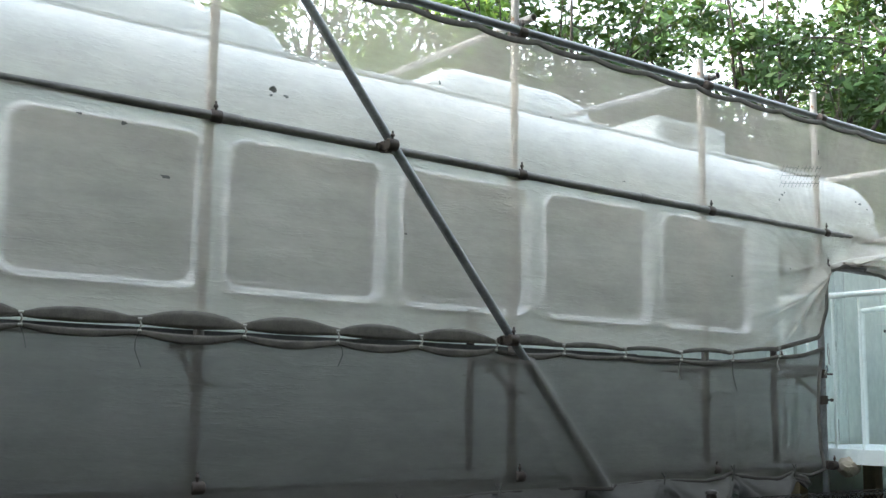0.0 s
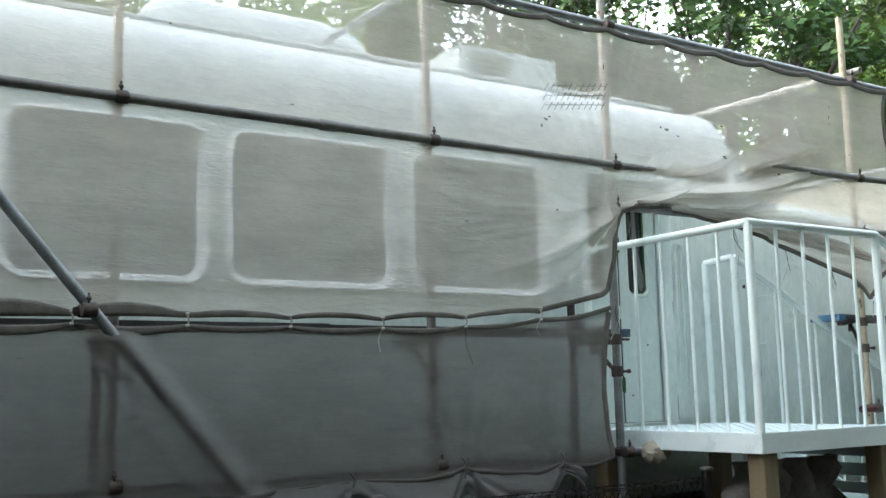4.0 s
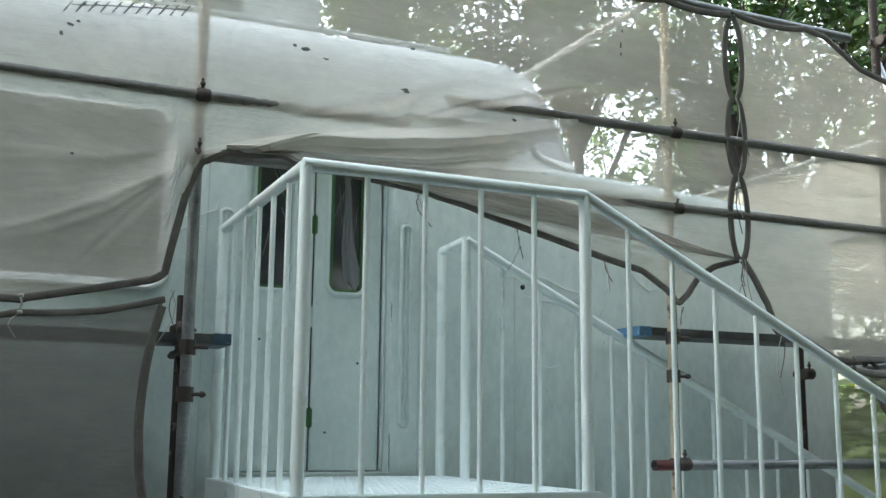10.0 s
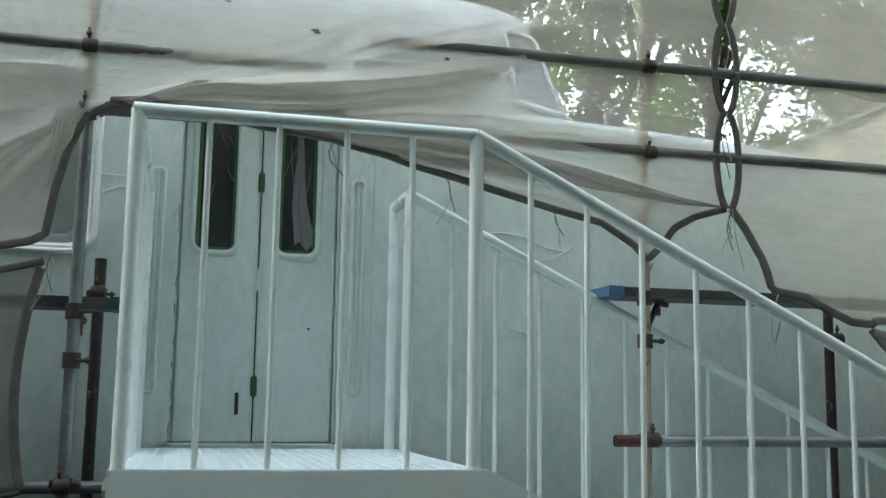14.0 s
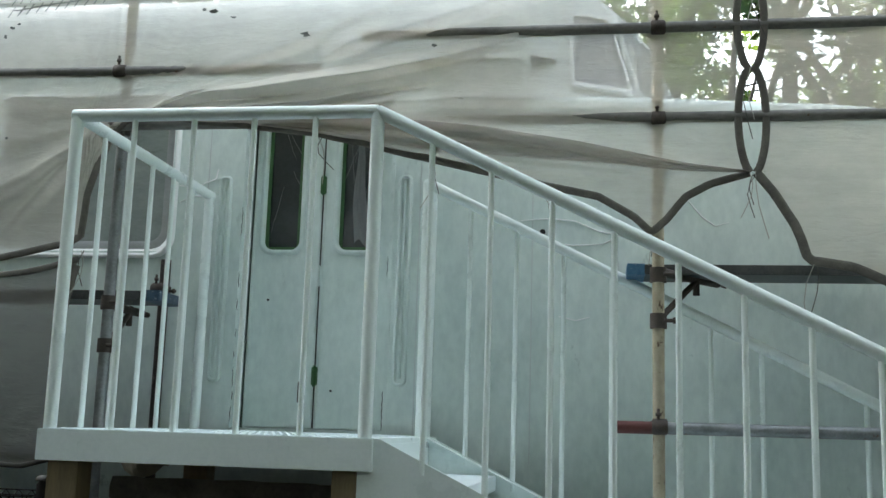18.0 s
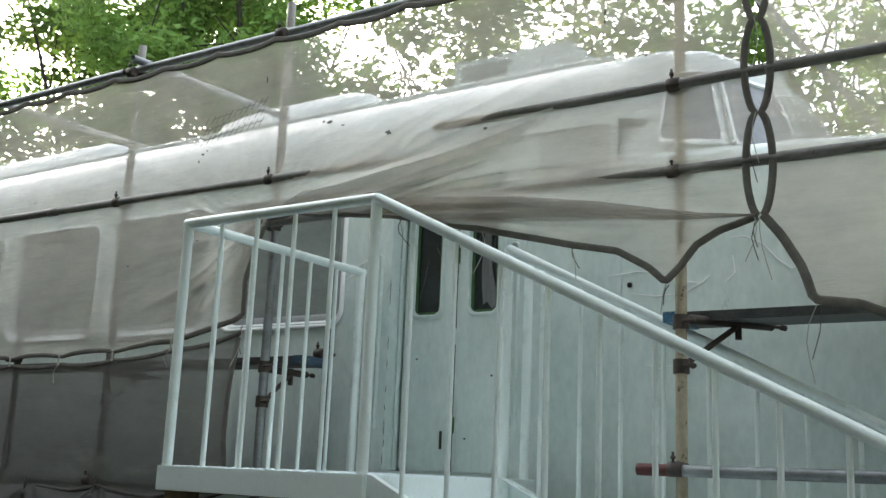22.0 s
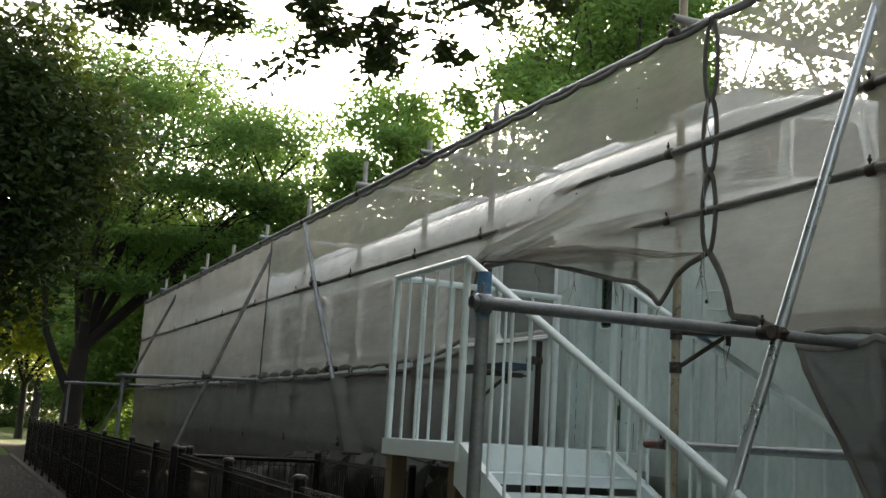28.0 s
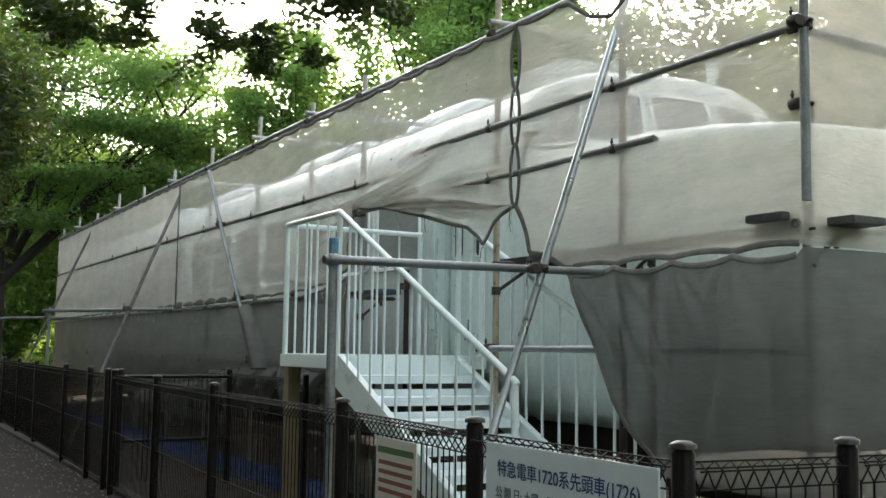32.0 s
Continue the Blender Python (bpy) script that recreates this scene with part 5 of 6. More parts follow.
for tx in FOOT_TIES[:6]:
    s = Shape().tube([(tx - 0.014, 4.43, low_bottom(tx) - 0.07), (tx, 4.425, low_bottom(tx) + 0.02), (tx + 0.012, 4.43, low_bottom(tx) + 0.05)], 0.0055, 6).tube([(tx, 4.425, low_bottom(tx) + 0.02), (tx - 0.03, 4.425, low_bottom(tx) + 0.055)], 0.004, 5)
    part("lacing", s, DSTRING, net_c)


def place_low_r(x, z):
    k = max(0.0, (1.93 - z))
    q = x + (0.68 * k * max(0.0, 1 - (x - 10.2) / 1.7) if x < 11.9 else 0)
    f = 0.05 * noise.noise((q * 1.6, z * 0.9, 5.3)) + 0.08 * max(0, math.sin(q * 7 + z * 2.2 + 3 * noise.noise((q, z, 0)))) * min(1, k * 2) + 0.05 * min(1, k * 3) + 0.02
    # folds that fall from the ties
    tie = 6.06 + TIE * round((x - 6.06) / TIE)
    a = math.atan2(k + 0.03, x - tie)
    f += 0.03 * abs(math.sin(a * 6 + 1.5 * noise.noise((x * 1.5, z * 1.2, 6)))) * math.exp(-k / 0.55) * min(1.0, k * 8) + 0.022 * abs(noise.noise((q * 5.5 + z * 0.8, z * 0.5, 2.2))) * min(1.0, k * 4)
    if x < CORNER:
        return (min(q, CORNER), 4.47 - f, z)
    return (CORNER + f, 4.47 + (x - CORNER), z)


def low_top_r(x):
    return 1.925 - scallop(x, 0.05) if x < CORNER else 1.94


xs = [float(x) for x in list(np.arange(10.05, CORNER, 0.02)) + [CORNER] + list(np.arange(CORNER + 0.08, CORNER + 4.2, 0.12))]
net_d = net_sheet("lower_corner_netting", xs, lambda x: 0.72, low_top_r, 30, place_low_r, NET_DARK, "shaded dark grey slack netting laced round the front corner")
hem = [place_low_r(x, low_top_r(x)) for x in xs if x < CORNER]
part("hem", Shape().ribbon([(x, y - 0.006, z) for x, y, z in hem], 0.034, 0.012), HEM_PALE, net_d, "pale taped hem")
part("hem", Shape().ribbon([place_low_r(10.05, 0.72 + k * 1.2 / 20) for k in range(21)], 0.03, 0.012), HEM, net_d, "dark taped hem")

# lacing strings
rnd = random.Random(4)


def dangle(parent, x, y, z, length, m):
    pts = [(x, y, z)]
    a, b = rnd.uniform(-0.02, 0.02), rnd.uniform(-0.03, 0.03)
    for k in range(1, 5):
        pts.append((x + a * k / 2 + b * math.sin(k), y - 0.006, z - length * k / 4))
    part("tie_string", Shape().tube(pts, 0.0022, 4, False), m, parent)


k = 0
x = 6.06
while x > -4.0:
    zu, zl = bottom_left(x), low_top(x)
    s = Shape().tube([(x - 0.006, 4.44, zu + 0.012), (x + 0.006, 4.43, (zu + zl) / 2), (x - 0.003, 4.44, zl - 0.012)], 0.0045, 6).tube([(x - 0.008, 4.438, zu + 0.008), (x + 0.008, 4.432, zu + 0.008)], 0.007, 6).tube([(x - 0.008, 4.438, zl - 0.008), (x + 0.008, 4.432, zl - 0.008)], 0.007, 6)
    part("lacing", s, STRING, net_a)
    if rnd.random() < 0.55:
        dangle(net_a, x, 4.437, zl - 0.01, rnd.uniform(0.08, 0.2), STRING if rnd.random() < 0.5 else DSTRING)
    x -= TIE
for x, z, l in ((7.62, 2.585, 0.2), (8.1, 2.48, 0.2), (8.56, 2.37, 0.15), (9.0, 2.17, 0.12), (9.39, 2.43, 0.27), (9.37, 2.42, 0.18), (6.6, 2.1, 0.22), (9.6, 2.06, 0.3)):
    dangle(net_a, x, 4.43, z, l, STRING)
    dangle(net_a, x + 0.012, 4.432, z, l * 0.7, DSTRING)
for z in SEAM[1:3]:
    dangle(net_b, 9.39, 4.44, z, 0.3, DSTRING)
    dangle(net_b, 9.38, 4.44, z, 0.22, STRING)

# ---- access stairs ----
PX0, PX1, PY0, PY1, PZ, RZ = 6.92, 8.03, 3.72, 5.06, 1.36, 2.474
stairs = thing("access_stairs", (7.5, 4.4, 0), "pale blue-white enamelled steel platform and stairs to the train door", "stairs")
s = Shape().box((PX0 - 0.02, PY0 - 0.02, PZ - 0.012), (PX1 + 0.02, PY1, PZ), 0.003)
deck = part("deck", s, CHECKER, stairs, "chequered steel deck")
s = Shape()
for i in range(26):
    for j in range(30):
        cx, cy = PX0 + 0.03 + i * 0.042, PY0 + 0.03 + j * 0.044
        u, v = (0.014, 0.005) if (i + j) % 2 else (0.005, 0.014)
        s.box((cx - u, cy - v, PZ), (cx + u, cy + v, PZ + 0.0025))
tagged(part("tread_pattern", s, CHECKER, deck), kind="stuff")
for a, b_ in (((PX0 - 0.03, PY0 - 0.03, PZ - 0.108), (PX1 + 0.03, PY0 - 0.022, PZ - 0.002)), ((PX0 - 0.03, PY0 - 0.021, PZ - 0.108), (PX0 - 0.022, PY1, PZ - 0.002)), ((PX1 + 0.022, PY0 - 0.021, PZ - 0.108), (PX1 + 0.03, PY1, PZ - 0.002))):
    part("fascia", Shape().box(a, b_, 0.002), STAIR, stairs)
for x in (PX0 + 0.06, PX1 - 0.05):
    for y in (PY0 + 0.05, PY1 - 0.08):
        part("leg", Shape().box((x - 0.055, y - 0.055, 0), (x + 0.055, y + 0.055, PZ - 0.108), 0.004), LEGWOOD, stairs, "light brown timber leg")
RP, RB = 0.0235, 0.0105


def post_bar(x, y, z0, z1, r, name):
    part(name, Shape().tube([(x, y, z0), (x, y, z1)], r, 12), STAIR, stairs)


post_bar(PX0, PY0, PZ, RZ, RP, "rail_post")
post_bar(PX1, PY0, PZ, RZ, RP, "rail_post")
post_bar(PX0, PY1 - 0.03, PZ, RZ, RP, "rail_post")
part("top_rail", Shape().tube([(PX0 - 0.015, PY0, RZ), (PX1, PY0, RZ)], RP, 12), STAIR, stairs)
part("top_rail", Shape().tube([(PX0, PY0, RZ), (PX0, PY1 - 0.01, RZ)], RP, 12), STAIR, stairs)
for k in range(1, 5):
    post_bar(PX0 + (PX1 - PX0) * k / 5, PY0, PZ, RZ, RB, "baluster")
for k in range(1, 6):
    post_bar(PX0, PY0 + (PY1 - 0.03 - PY0) * k / 6, PZ, RZ, RB, "baluster")
# flight
SLOPE = 0.497
XE, YS1 = 10.52, 4.80
ze = RZ - SLOPE * (XE - PX1)
for y in (PY0, YS1):
    part("stair_rail", Shape().tube([(PX1, y, RZ), (XE, y, ze), (XE + 0.02, y, ze - 0.02)], RP, 12), STAIR, stairs)
    post_bar(XE, y, 0.05, ze, RP, "rail_post")
    for k in range(1, 12):
        x = 8.02 + 0.2045 * k
        z = RZ - SLOPE * (x - PX1)
        post_bar(x, y, z - 1.13, z, RB, "baluster")
    x1 = PX1 + 2.78
    st = Shape()
    for dy in (0.0,):
        y0 = y - 0.006
        a = [(PX1 - 0.02, PZ - 0.002), (PX1 + 0.05, PZ - 0.002), (x1, 0.05), (x1 - 0.28, 0.0), (PX1 - 0.02, PZ - 0.24)]
        st.add([(u, y0, v) for u, v in a] + [(u, y0 + 0.012, v) for u, v in a], [(4, 3, 2, 1, 0), (5, 6, 7, 8, 9)] + [(i, (i + 1) % 5, 5 + (i + 1) % 5, 5 + i) for i in range(5)])
    part("stringer", st, STAIR, stairs)
    fl = Shape()
    d = 0.05 if y > 4 else -0.05
    q = [(PX1 + 0.02, PZ + 0.004), (x1, 0.06)]
    e = min(0, -d), max(0, -d)
    fl.add([(q[0][0], y + e[0], q[0][1]), (q[1][0], y + e[0], q[1][1]), (q[1][0], y + e[1], q[1][1]), (q[0][0], y + e[1], q[0][1])] + [(q[0][0], y + e[0], q[0][1] - 0.008), (q[1][0], y + e[0], q[1][1] - 0.008), (q[1][0], y + e[1], q[1][1] - 0.008), (q[0][0], y + e[1], q[0][1] - 0.008)], [(0, 1, 2, 3), (7, 6, 5, 4), (0, 4, 5, 1), (1, 5, 6, 2), (2, 6, 7, 3), (3, 7, 4, 0)])
    part("stringer_flange", fl, STAIR, stairs)
post_bar(PX1, YS1, PZ, RZ, RP, "rail_post")
post_bar(PX1 - 0.02, PY1 - 0.02, PZ, RZ - 0.02, RP, "rail_post")
part("top_rail", Shape().tube([(PX1, YS1, RZ), (PX1 - 0.02, PY1 - 0.02, RZ - 0.02)], RP, 12), STAIR, stairs)
for k in range(1, 9):
    z = PZ - k * PZ / 9
    x0 = PX1 + (k - 1) * 0.308 + 0.03
    s = Shape().box((x0, PY0 + 0.012, z - 0.006), (x0 + 0.3, YS1 - 0.012, z), 0.002).box((x0 + 0.292, PY0 + 0.012, z - 0.06), (x0 + 0.3, YS1 - 0.012, z - 0.001), 0.002).box((x0, PY0 + 0.012, z), (x0 + 0.006, YS1 - 0.012, z + 0.05), 0.002)
    part("tread", s, CHECKER, stairs)
part("riser", Shape().box((PX1 + 0.03, PY0 + 0.01, PZ - 0.14), (PX1 + 0.038, YS1, PZ - 0.02)), STAIR, stairs)

# ---- fence ----
FT = 1.165


def fence_run(name, pts, label):
    f = thing(name, (pts[0][0], pts[0][1], 0), label, "fence", "mesh fences")
    for (x, y) in pts:
        s = Shape().tube([(x, y, 0), (x, y, FT - 0.012), (x, y, FT)], [0.031, 0.031, 0.024], 12)
        p = part("post", s, FENCEM, f)
        part("cap", Shape().tube([(x, y, FT), (x, y, FT + 0.012), (x, y, FT + 0.02)], [0.036, 0.036, 0.02], 12), FENCECAP, p, "paler shiny post cap")
    for (xa, ya), (xb, yb) in zip(pts[:-1], pts[1:]):
        ln = math.hypot(xb - xa, yb - ya)
        dx, dy = (xb - xa) / ln, (yb - ya) / ln
        px, py = -dy, dx
        near = xa > 4.0
        n = max(2, int(ln / (0.05 if near else 0.042)))
        s = Shape()
        zt = FT - 0.035
        for k in range(1, n):
            d = ln * k / n
            x, y = xa + dx * d, ya + dy * d
            loop = [(0, 0.08), (0, zt - 0.075), (-0.034, zt - 0.022), (0.0, zt), (0.034, zt - 0.022), (0, zt - 0.075)] if near else [(0, 0.08), (0, zt)]
            s.tube([(x + px * a, y + py * a, z) for a, z in loop], 0.003 if near else 0.0036, 4, False)
        for z, a in ((zt, 0), (zt - 0.022, 0.034), (zt - 0.022, -0.034), (zt - 0.075, 0), (0.6, 0), (0.1, 0)):
            s.tube([(xa + dx * 0.03 + px * a, ya + dy * 0.03 + py * a, z), (xb - dx * 0.03 + px * a, yb - dy * 0.03 + py * a, z)], 0.0032, 4, False)
        tagged(part("wire_panel", s, FENCEM, f, "dark brown welded wire panel with looped top"), kind="stuff")
    return f


fence_run("front_fence", [(-16.2, 2.95), (-14.2, 2.94), (-12.2, 2.93), (-10.2, 2.92), (-8.2, 2.9), (-6.2, 2.88), (-4.2, 2.85), (-2.2, 2.82), (-0.2, 2.78), (2.3, 2.73), (3.9, 2.70), (4.85, 2.68)], "dark brown wire mesh fence along the footpath")
fence_run("front_fence", [(5.25, 2.66), (7.2, 2.56), (8.95, 2.47), (11.07, 2.41), (12.42, 2.30), (13.44, 2.31), (13.5, 2.86), (13.6, 4.4), (13.7, 6.0), (13.8, 7.6)], "dark brown wire mesh fence with signs in front of the stairs")
gate = fence_run("gate_fence", [(4.95, 2.78), (4.75, 3.95), (6.78, 3.98)], "dark brown wire mesh gate and return fence beside the stairs")

for z in (0.47, 1.10):
    part("gate_bar", Shape().tube([(4.86, 2.84, z), (4.80, 3.93, z)], 0.017, 8), FENCEM, gate)
# pale fallen petals and leaf litter on the asphalt beside the kerb
rnd = random.Random(8)
s = Shape()
for k in range(1500):
    x, y = rnd.uniform(-14, 8), 2.78 - abs(rnd.gauss(0, 0.6))
    a, q = rnd.uniform(0, 6.28), rnd.uniform(0.008, 0.022)
    s.add([(x + q * math.cos(a + j * 1.57) * (1 if j % 2 else 0.5), y + q * math.sin(a + j * 1.57) * (1 if j % 2 else 0.5), 0.014 + 0.006 * (j % 2)) for j in range(4)], [(0, 1, 2, 3)])
solid("leaf_litter", s, plain("dry_petals", (0.30, 0.27, 0.22), 0.9), "scattered pale petals and dry leaves beside the kerb", "litter", kind="stuff")

# ---- signs on the fence ----


def letters(name, body_text, size, m, parent, mtx, label=""):
    cu = bpy.data.curves.new(name, "FONT")
    cu.body = body_text
    cu.size = size
    cu.extrude = 0.0006
    cu.offset = 0.0005
    cu.fill_mode = "BOTH"
    tmp = bpy.data.objects.new(name, cu)
    scene.collection.objects.link(tmp)
    dg = bpy.context.evaluated_depsgraph_get()
    me = bpy.data.meshes.new_from_object(tmp.evaluated_get(dg))
    scene.collection.objects.unlink(tmp)
    bpy.data.objects.remove(tmp)
    me.materials.clear()
    me.materials.append(m)
    ws = [v.co.x for v in me.vertices] or [0, 1]
    ob = new(name, me)
    ob.parent = parent
    ob.matrix_local = mtx
    return ob, max(ws) - min(ws)


def sign(name, a, b, z0, z1, m, label):
    """A thin board from a to b (x, y), its local x along it, z up, facing the footpath."""
    ln = math.hypot(b[0] - a[0], b[1] - a[1])
    e = thing(name, (a[0], a[1], z0), label, "sign")
    e.rotation_euler = (0, 0, math.atan2(b[1] - a[1], b[0] - a[0]))
    me = make_mesh("board", Shape().box((0, -0.003, 0), (ln, 0.003, z1 - z0), 0.001), m)
    bd = new("board", me)
    bd.parent = e
    return e, ln


def bars(parent, rows, m):
    for x0, x1, z0, z1 in rows:
        ob = new("print_bar", make_mesh("print_bar", Shape().box((x0, -0.0042, z0), (x1, -0.0028, z1)), m))
        ob.parent = parent


UPRIGHT = Matrix.Rotation(radians(90), 4, "X")
FY = 2.265
sg, ln = sign("information_sign", (12.555, FY), (13.40, FY), 0.56, 1.112, BOARD, "white information board with dark blue print tied to the fence")
TITLE = "特急電車1720系先頭車(1726)"
ob, wd = letters("title", TITLE, 0.062, NAVY, sg, Matrix.Translation((0.07, -0.004, 0.455)) @ UPRIGHT)
ob.scale = (0.70 / max(wd, 0.1),) * 3 if wd > 0.1 else (1, 1, 1)
ob, wd = letters("print_line", "公 開 日: 土曜・日曜・祝日", 0.04, GREYPRINT, sg, Matrix.Translation((0.06, -0.004, 0.385)) @ UPRIGHT)
bars(sg, [(0.06, 0.16, 0.265, 0.295), (0.2, 0.7, 0.265, 0.295), (0.06, 0.6, 0.2, 0.23), (0.06, 0.66, 0.135, 0.165), (0.06, 0.4, 0.07, 0.1)], GREYPRINT)
nt, ln = sign("notice_sheet", (11.65, FY + 0.04), (12.02, FY + 0.025), 0.52, 1.06, CREAM, "cream notice sheet with brown print tied to the fence")
bars(nt, [(0.02, 0.35, 0.48, 0.505)], OLIVEPRINT)
bars(nt, [(0.03, 0.34, 0.435 - k * 0.036, 0.452 - k * 0.036) for k in range(4)] + [(0.17, 0.2, 0.29, 0.305)], BROWNPRINT)
ob, wd = letters("date_line", "5月24日(木)～7月31日(火)", 0.05, BROWNPRINT, nt, Matrix.Translation((0.02, -0.004, 0.235)) @ UPRIGHT)
ob.scale = (0.33 / max(wd, 0.1),) * 3
bars(nt, [(0.05, 0.3, 0.18, 0.2), (0.05, 0.3, 0.14, 0.16), (0.05, 0.3, 0.09, 0.11)], OLIVEPRINT)

# ---- small loose things ----
s = Shape()
n = 12
rings = []
for i in range(41):
    u = i / 40
    x = -7.5 + 14.0 * u
    rings.append([(x, 4.2 + 0.6 * (k / n) + 0.05 * noise.noise((x * 1.5, k * 0.4, 0)), 0.015 + 0.16 * (1 - abs(2 * k / n - 1)) * (0.6 + 0.6 * noise.noise((x * 1.4, k * 0.3, 3)))) for k in range(n + 1)])
s.loft(rings, False, True)
solid("blue_tarp", s, TARP, "crumpled blue tarpaulin on the ground under the train", "tarpaulin")
s = Shape()
rings = []
for i in range(9):
    u = i / 8
    q = 0.022 + 0.055 * math.sin(math.pi * min(1.0, u * 1.15)) ** 0.7
    rings.append([(6.83 + 0.2 * u, 4.50 + (q + 0.03 * noise.noise((u * 7, k * 0.9, 1.0))) * math.cos(k * math.tau / 14), 1.235 + (q + 0.03 * noise.noise((u * 7, k * 0.9, 5.0))) * math.sin(k * math.tau / 14)) for k in range(14)])
s.loft(rings, True, False, True)
solid("wrapping_paper", s, plain("kraft_paper", (0.42, 0.38, 0.30), 0.8), "crumpled paper taped round a pipe end", "paper")


# crumpled dust sheet hung between the legs of the platform
s = Shape()
rings = []
for i in range(25):
    x = 7.02 + 0.92 * i / 24
    rings.append([(x + 0.03 * noise.noise((i * 0.5, k * 0.6, 1)), 4.02 + 0.09 * noise.noise((i * 0.35, k * 0.3, 2)) + 0.05 * math.sin(i * 1.1 + k * 0.3), 1.19 - (0.32 + 0.12 * noise.noise((i * 0.2, 0, 7))) * k / 9) for k in range(10)])
s.loft(rings, False, True)
solid("dust_sheet", s, surface("grubby_sheet", (0.22, 0.205, 0.18), (0.10, 0.095, 0.085), 0.8, 0, 6, 60, bump=0.4), "crumpled grubby dust sheet hung under the platform deck", "dust sheet")

# ---- trees ----
def leaf_mesh(name, centres, sizes, rng, flat, material):
    """One mesh of small folded leaves, one at each centre."""
    n = len(centres)
    u = rng.normal(size=(n, 3))
    u[:, 2] *= 0.45
    u[:, 2] -= 0.25
    u /= np.linalg.norm(u, axis=1)[:, None]
    w = rng.normal(size=(n, 3))
    w[:, 2] *= flat
    v = np.cross(u, np.cross(w, u))
    v -= u * np.sum(u * v, axis=1)[:, None]
    v /= np.maximum(np.linalg.norm(v, axis=1)[:, None], 1e-6)
    nn = np.cross(u, v)
    L, W = sizes[:, None], sizes[:, None] * 0.42
    p = np.stack([centres - u * L * 0.5, centres + v * W * 0.5 + nn * W * 0.18, centres + u * L * 0.5, centres - v * W * 0.5 + nn * W * 0.18], axis=1).reshape(-1, 3)
    me = bpy.data.meshes.new(name)
    me.vertices.add(4 * n)
    me.vertices.foreach_set("co", p.astype(np.float32).ravel())
    me.loops.add(4 * n)
    me.loops.foreach_set("vertex_index", np.arange(4 * n, dtype=np.int32))
    me.polygons.add(n)
    me.polygons.foreach_set("loop_start", np.arange(0, 4 * n, 4, dtype=np.int32))
    me.update(calc_edges=True)
    me.materials.append(material)
    return me


def tree(name, x, y, h, r, trunk_r, tips, per_tip, leaf, material, seed, label, low=0.35, lean=(0, 0), spray=0.15, thin=0.4, bottom=0.3, tilt=0.22, layer=0.0):
    """Trunk, seven limbs with twigs, and pads of leaves spread through an egg-shaped crown from bottom * h to h."""
    rng = np.random.default_rng(seed)
    t = thing(name, (x, y, 0), label, "tree", "park trees")
    fork = h * low
    top = Vector((x + lean[0] * tilt, y + lean[1] * tilt, fork))
    s = Shape().tube([(x, y, -0.05), (x + lean[0] * tilt * 0.55, y + lean[1] * tilt * 0.55, fork * 0.4), top], [trunk_r * 1.25, trunk_r * 0.95, trunk_r * 0.8], 12)
    part("trunk", s, BARK, t)
    ends = []
    limbs = 7
    cz, rz = h * (1 + bottom) / 2, h * (1 - bottom) / 2
    cx, cy = x + lean[0], y + lean[1]
    for k in range(limbs):
        s = Shape()
        a = k * 2.4 + rng.uniform(-0.4, 0.4)
        q = rng.uniform(0.45, 0.85) if k else 0.1
        zt = cz + rz * (rng.uniform(-0.15, 0.6) if k else 0.9)
        tip = Vector((cx + q * r * math.cos(a), cy + q * r * math.sin(a), zt))
        mid = top.lerp(tip, 0.5) + Vector((0, 0, 0.08 * h * rng.uniform(-0.4, 0.8)))
        pts = [top.lerp(tip, u) * (1 - 2 * u * (1 - u)) + mid * (2 * u * (1 - u)) for u in (0, 0.25, 0.5, 0.75, 1)]
        s.tube(pts, [trunk_r * w for w in (0.5, 0.38, 0.27, 0.18, 0.08)], 8)
        for j in range(tips // limbs):
            u = rng.uniform(0.25, 1.0)
            b0 = pts[0].lerp(pts[2], u * 2) if u < 0.5 else pts[2].lerp(pts[4], u * 2 - 1)
            a2 = a + rng.normal() * 0.75
            f = rng.uniform(0.35, 1.0) ** 0.6
            v = rng.uniform(-0.95, 1.0)
            g = math.sqrt(max(0.0, 1 - v * v)) * f
            e = Vector((cx + r * g * math.cos(a2), cy + r * g * math.sin(a2), cz + rz * v * f))
            e = b0.lerp(e, 0.85)
            if layer:
                e.z = layer * round(e.z / layer) + 0.12 * math.sin(a2 * 3)
            s.tube([b0, b0.lerp(e, 0.5) + Vector((0, 0, 0.08 * (e - b0).length)), e], [trunk_r * 0.1, trunk_r * 0.07, trunk_r * 0.025], 5, False)
            ends.append((e, b0))
        part("limb", s, BARK, t)
    c = []
    for e, b0 in ends:
        m = int(per_tip * rng.uniform(0.5, 1.5))
        ax = np.array(e) + (np.array(b0) - np.array(e)) * (rng.random((m, 1)) ** 2.5) * 0.5
        c.append(ax + np.clip(rng.normal(size=(m, 3)), -1.45, 1.45) * 1.12 * np.array([r * spray, r * spray, r * spray * thin]))
    c = np.concatenate(c) - np.array([x, y, 0])
    sizes = leaf * rng.uniform(0.6, 1.25, len(c))
    ob = new("crown", leaf_mesh("crown", c, sizes, rng, 1.6, material))
    ob.parent = t
    return t


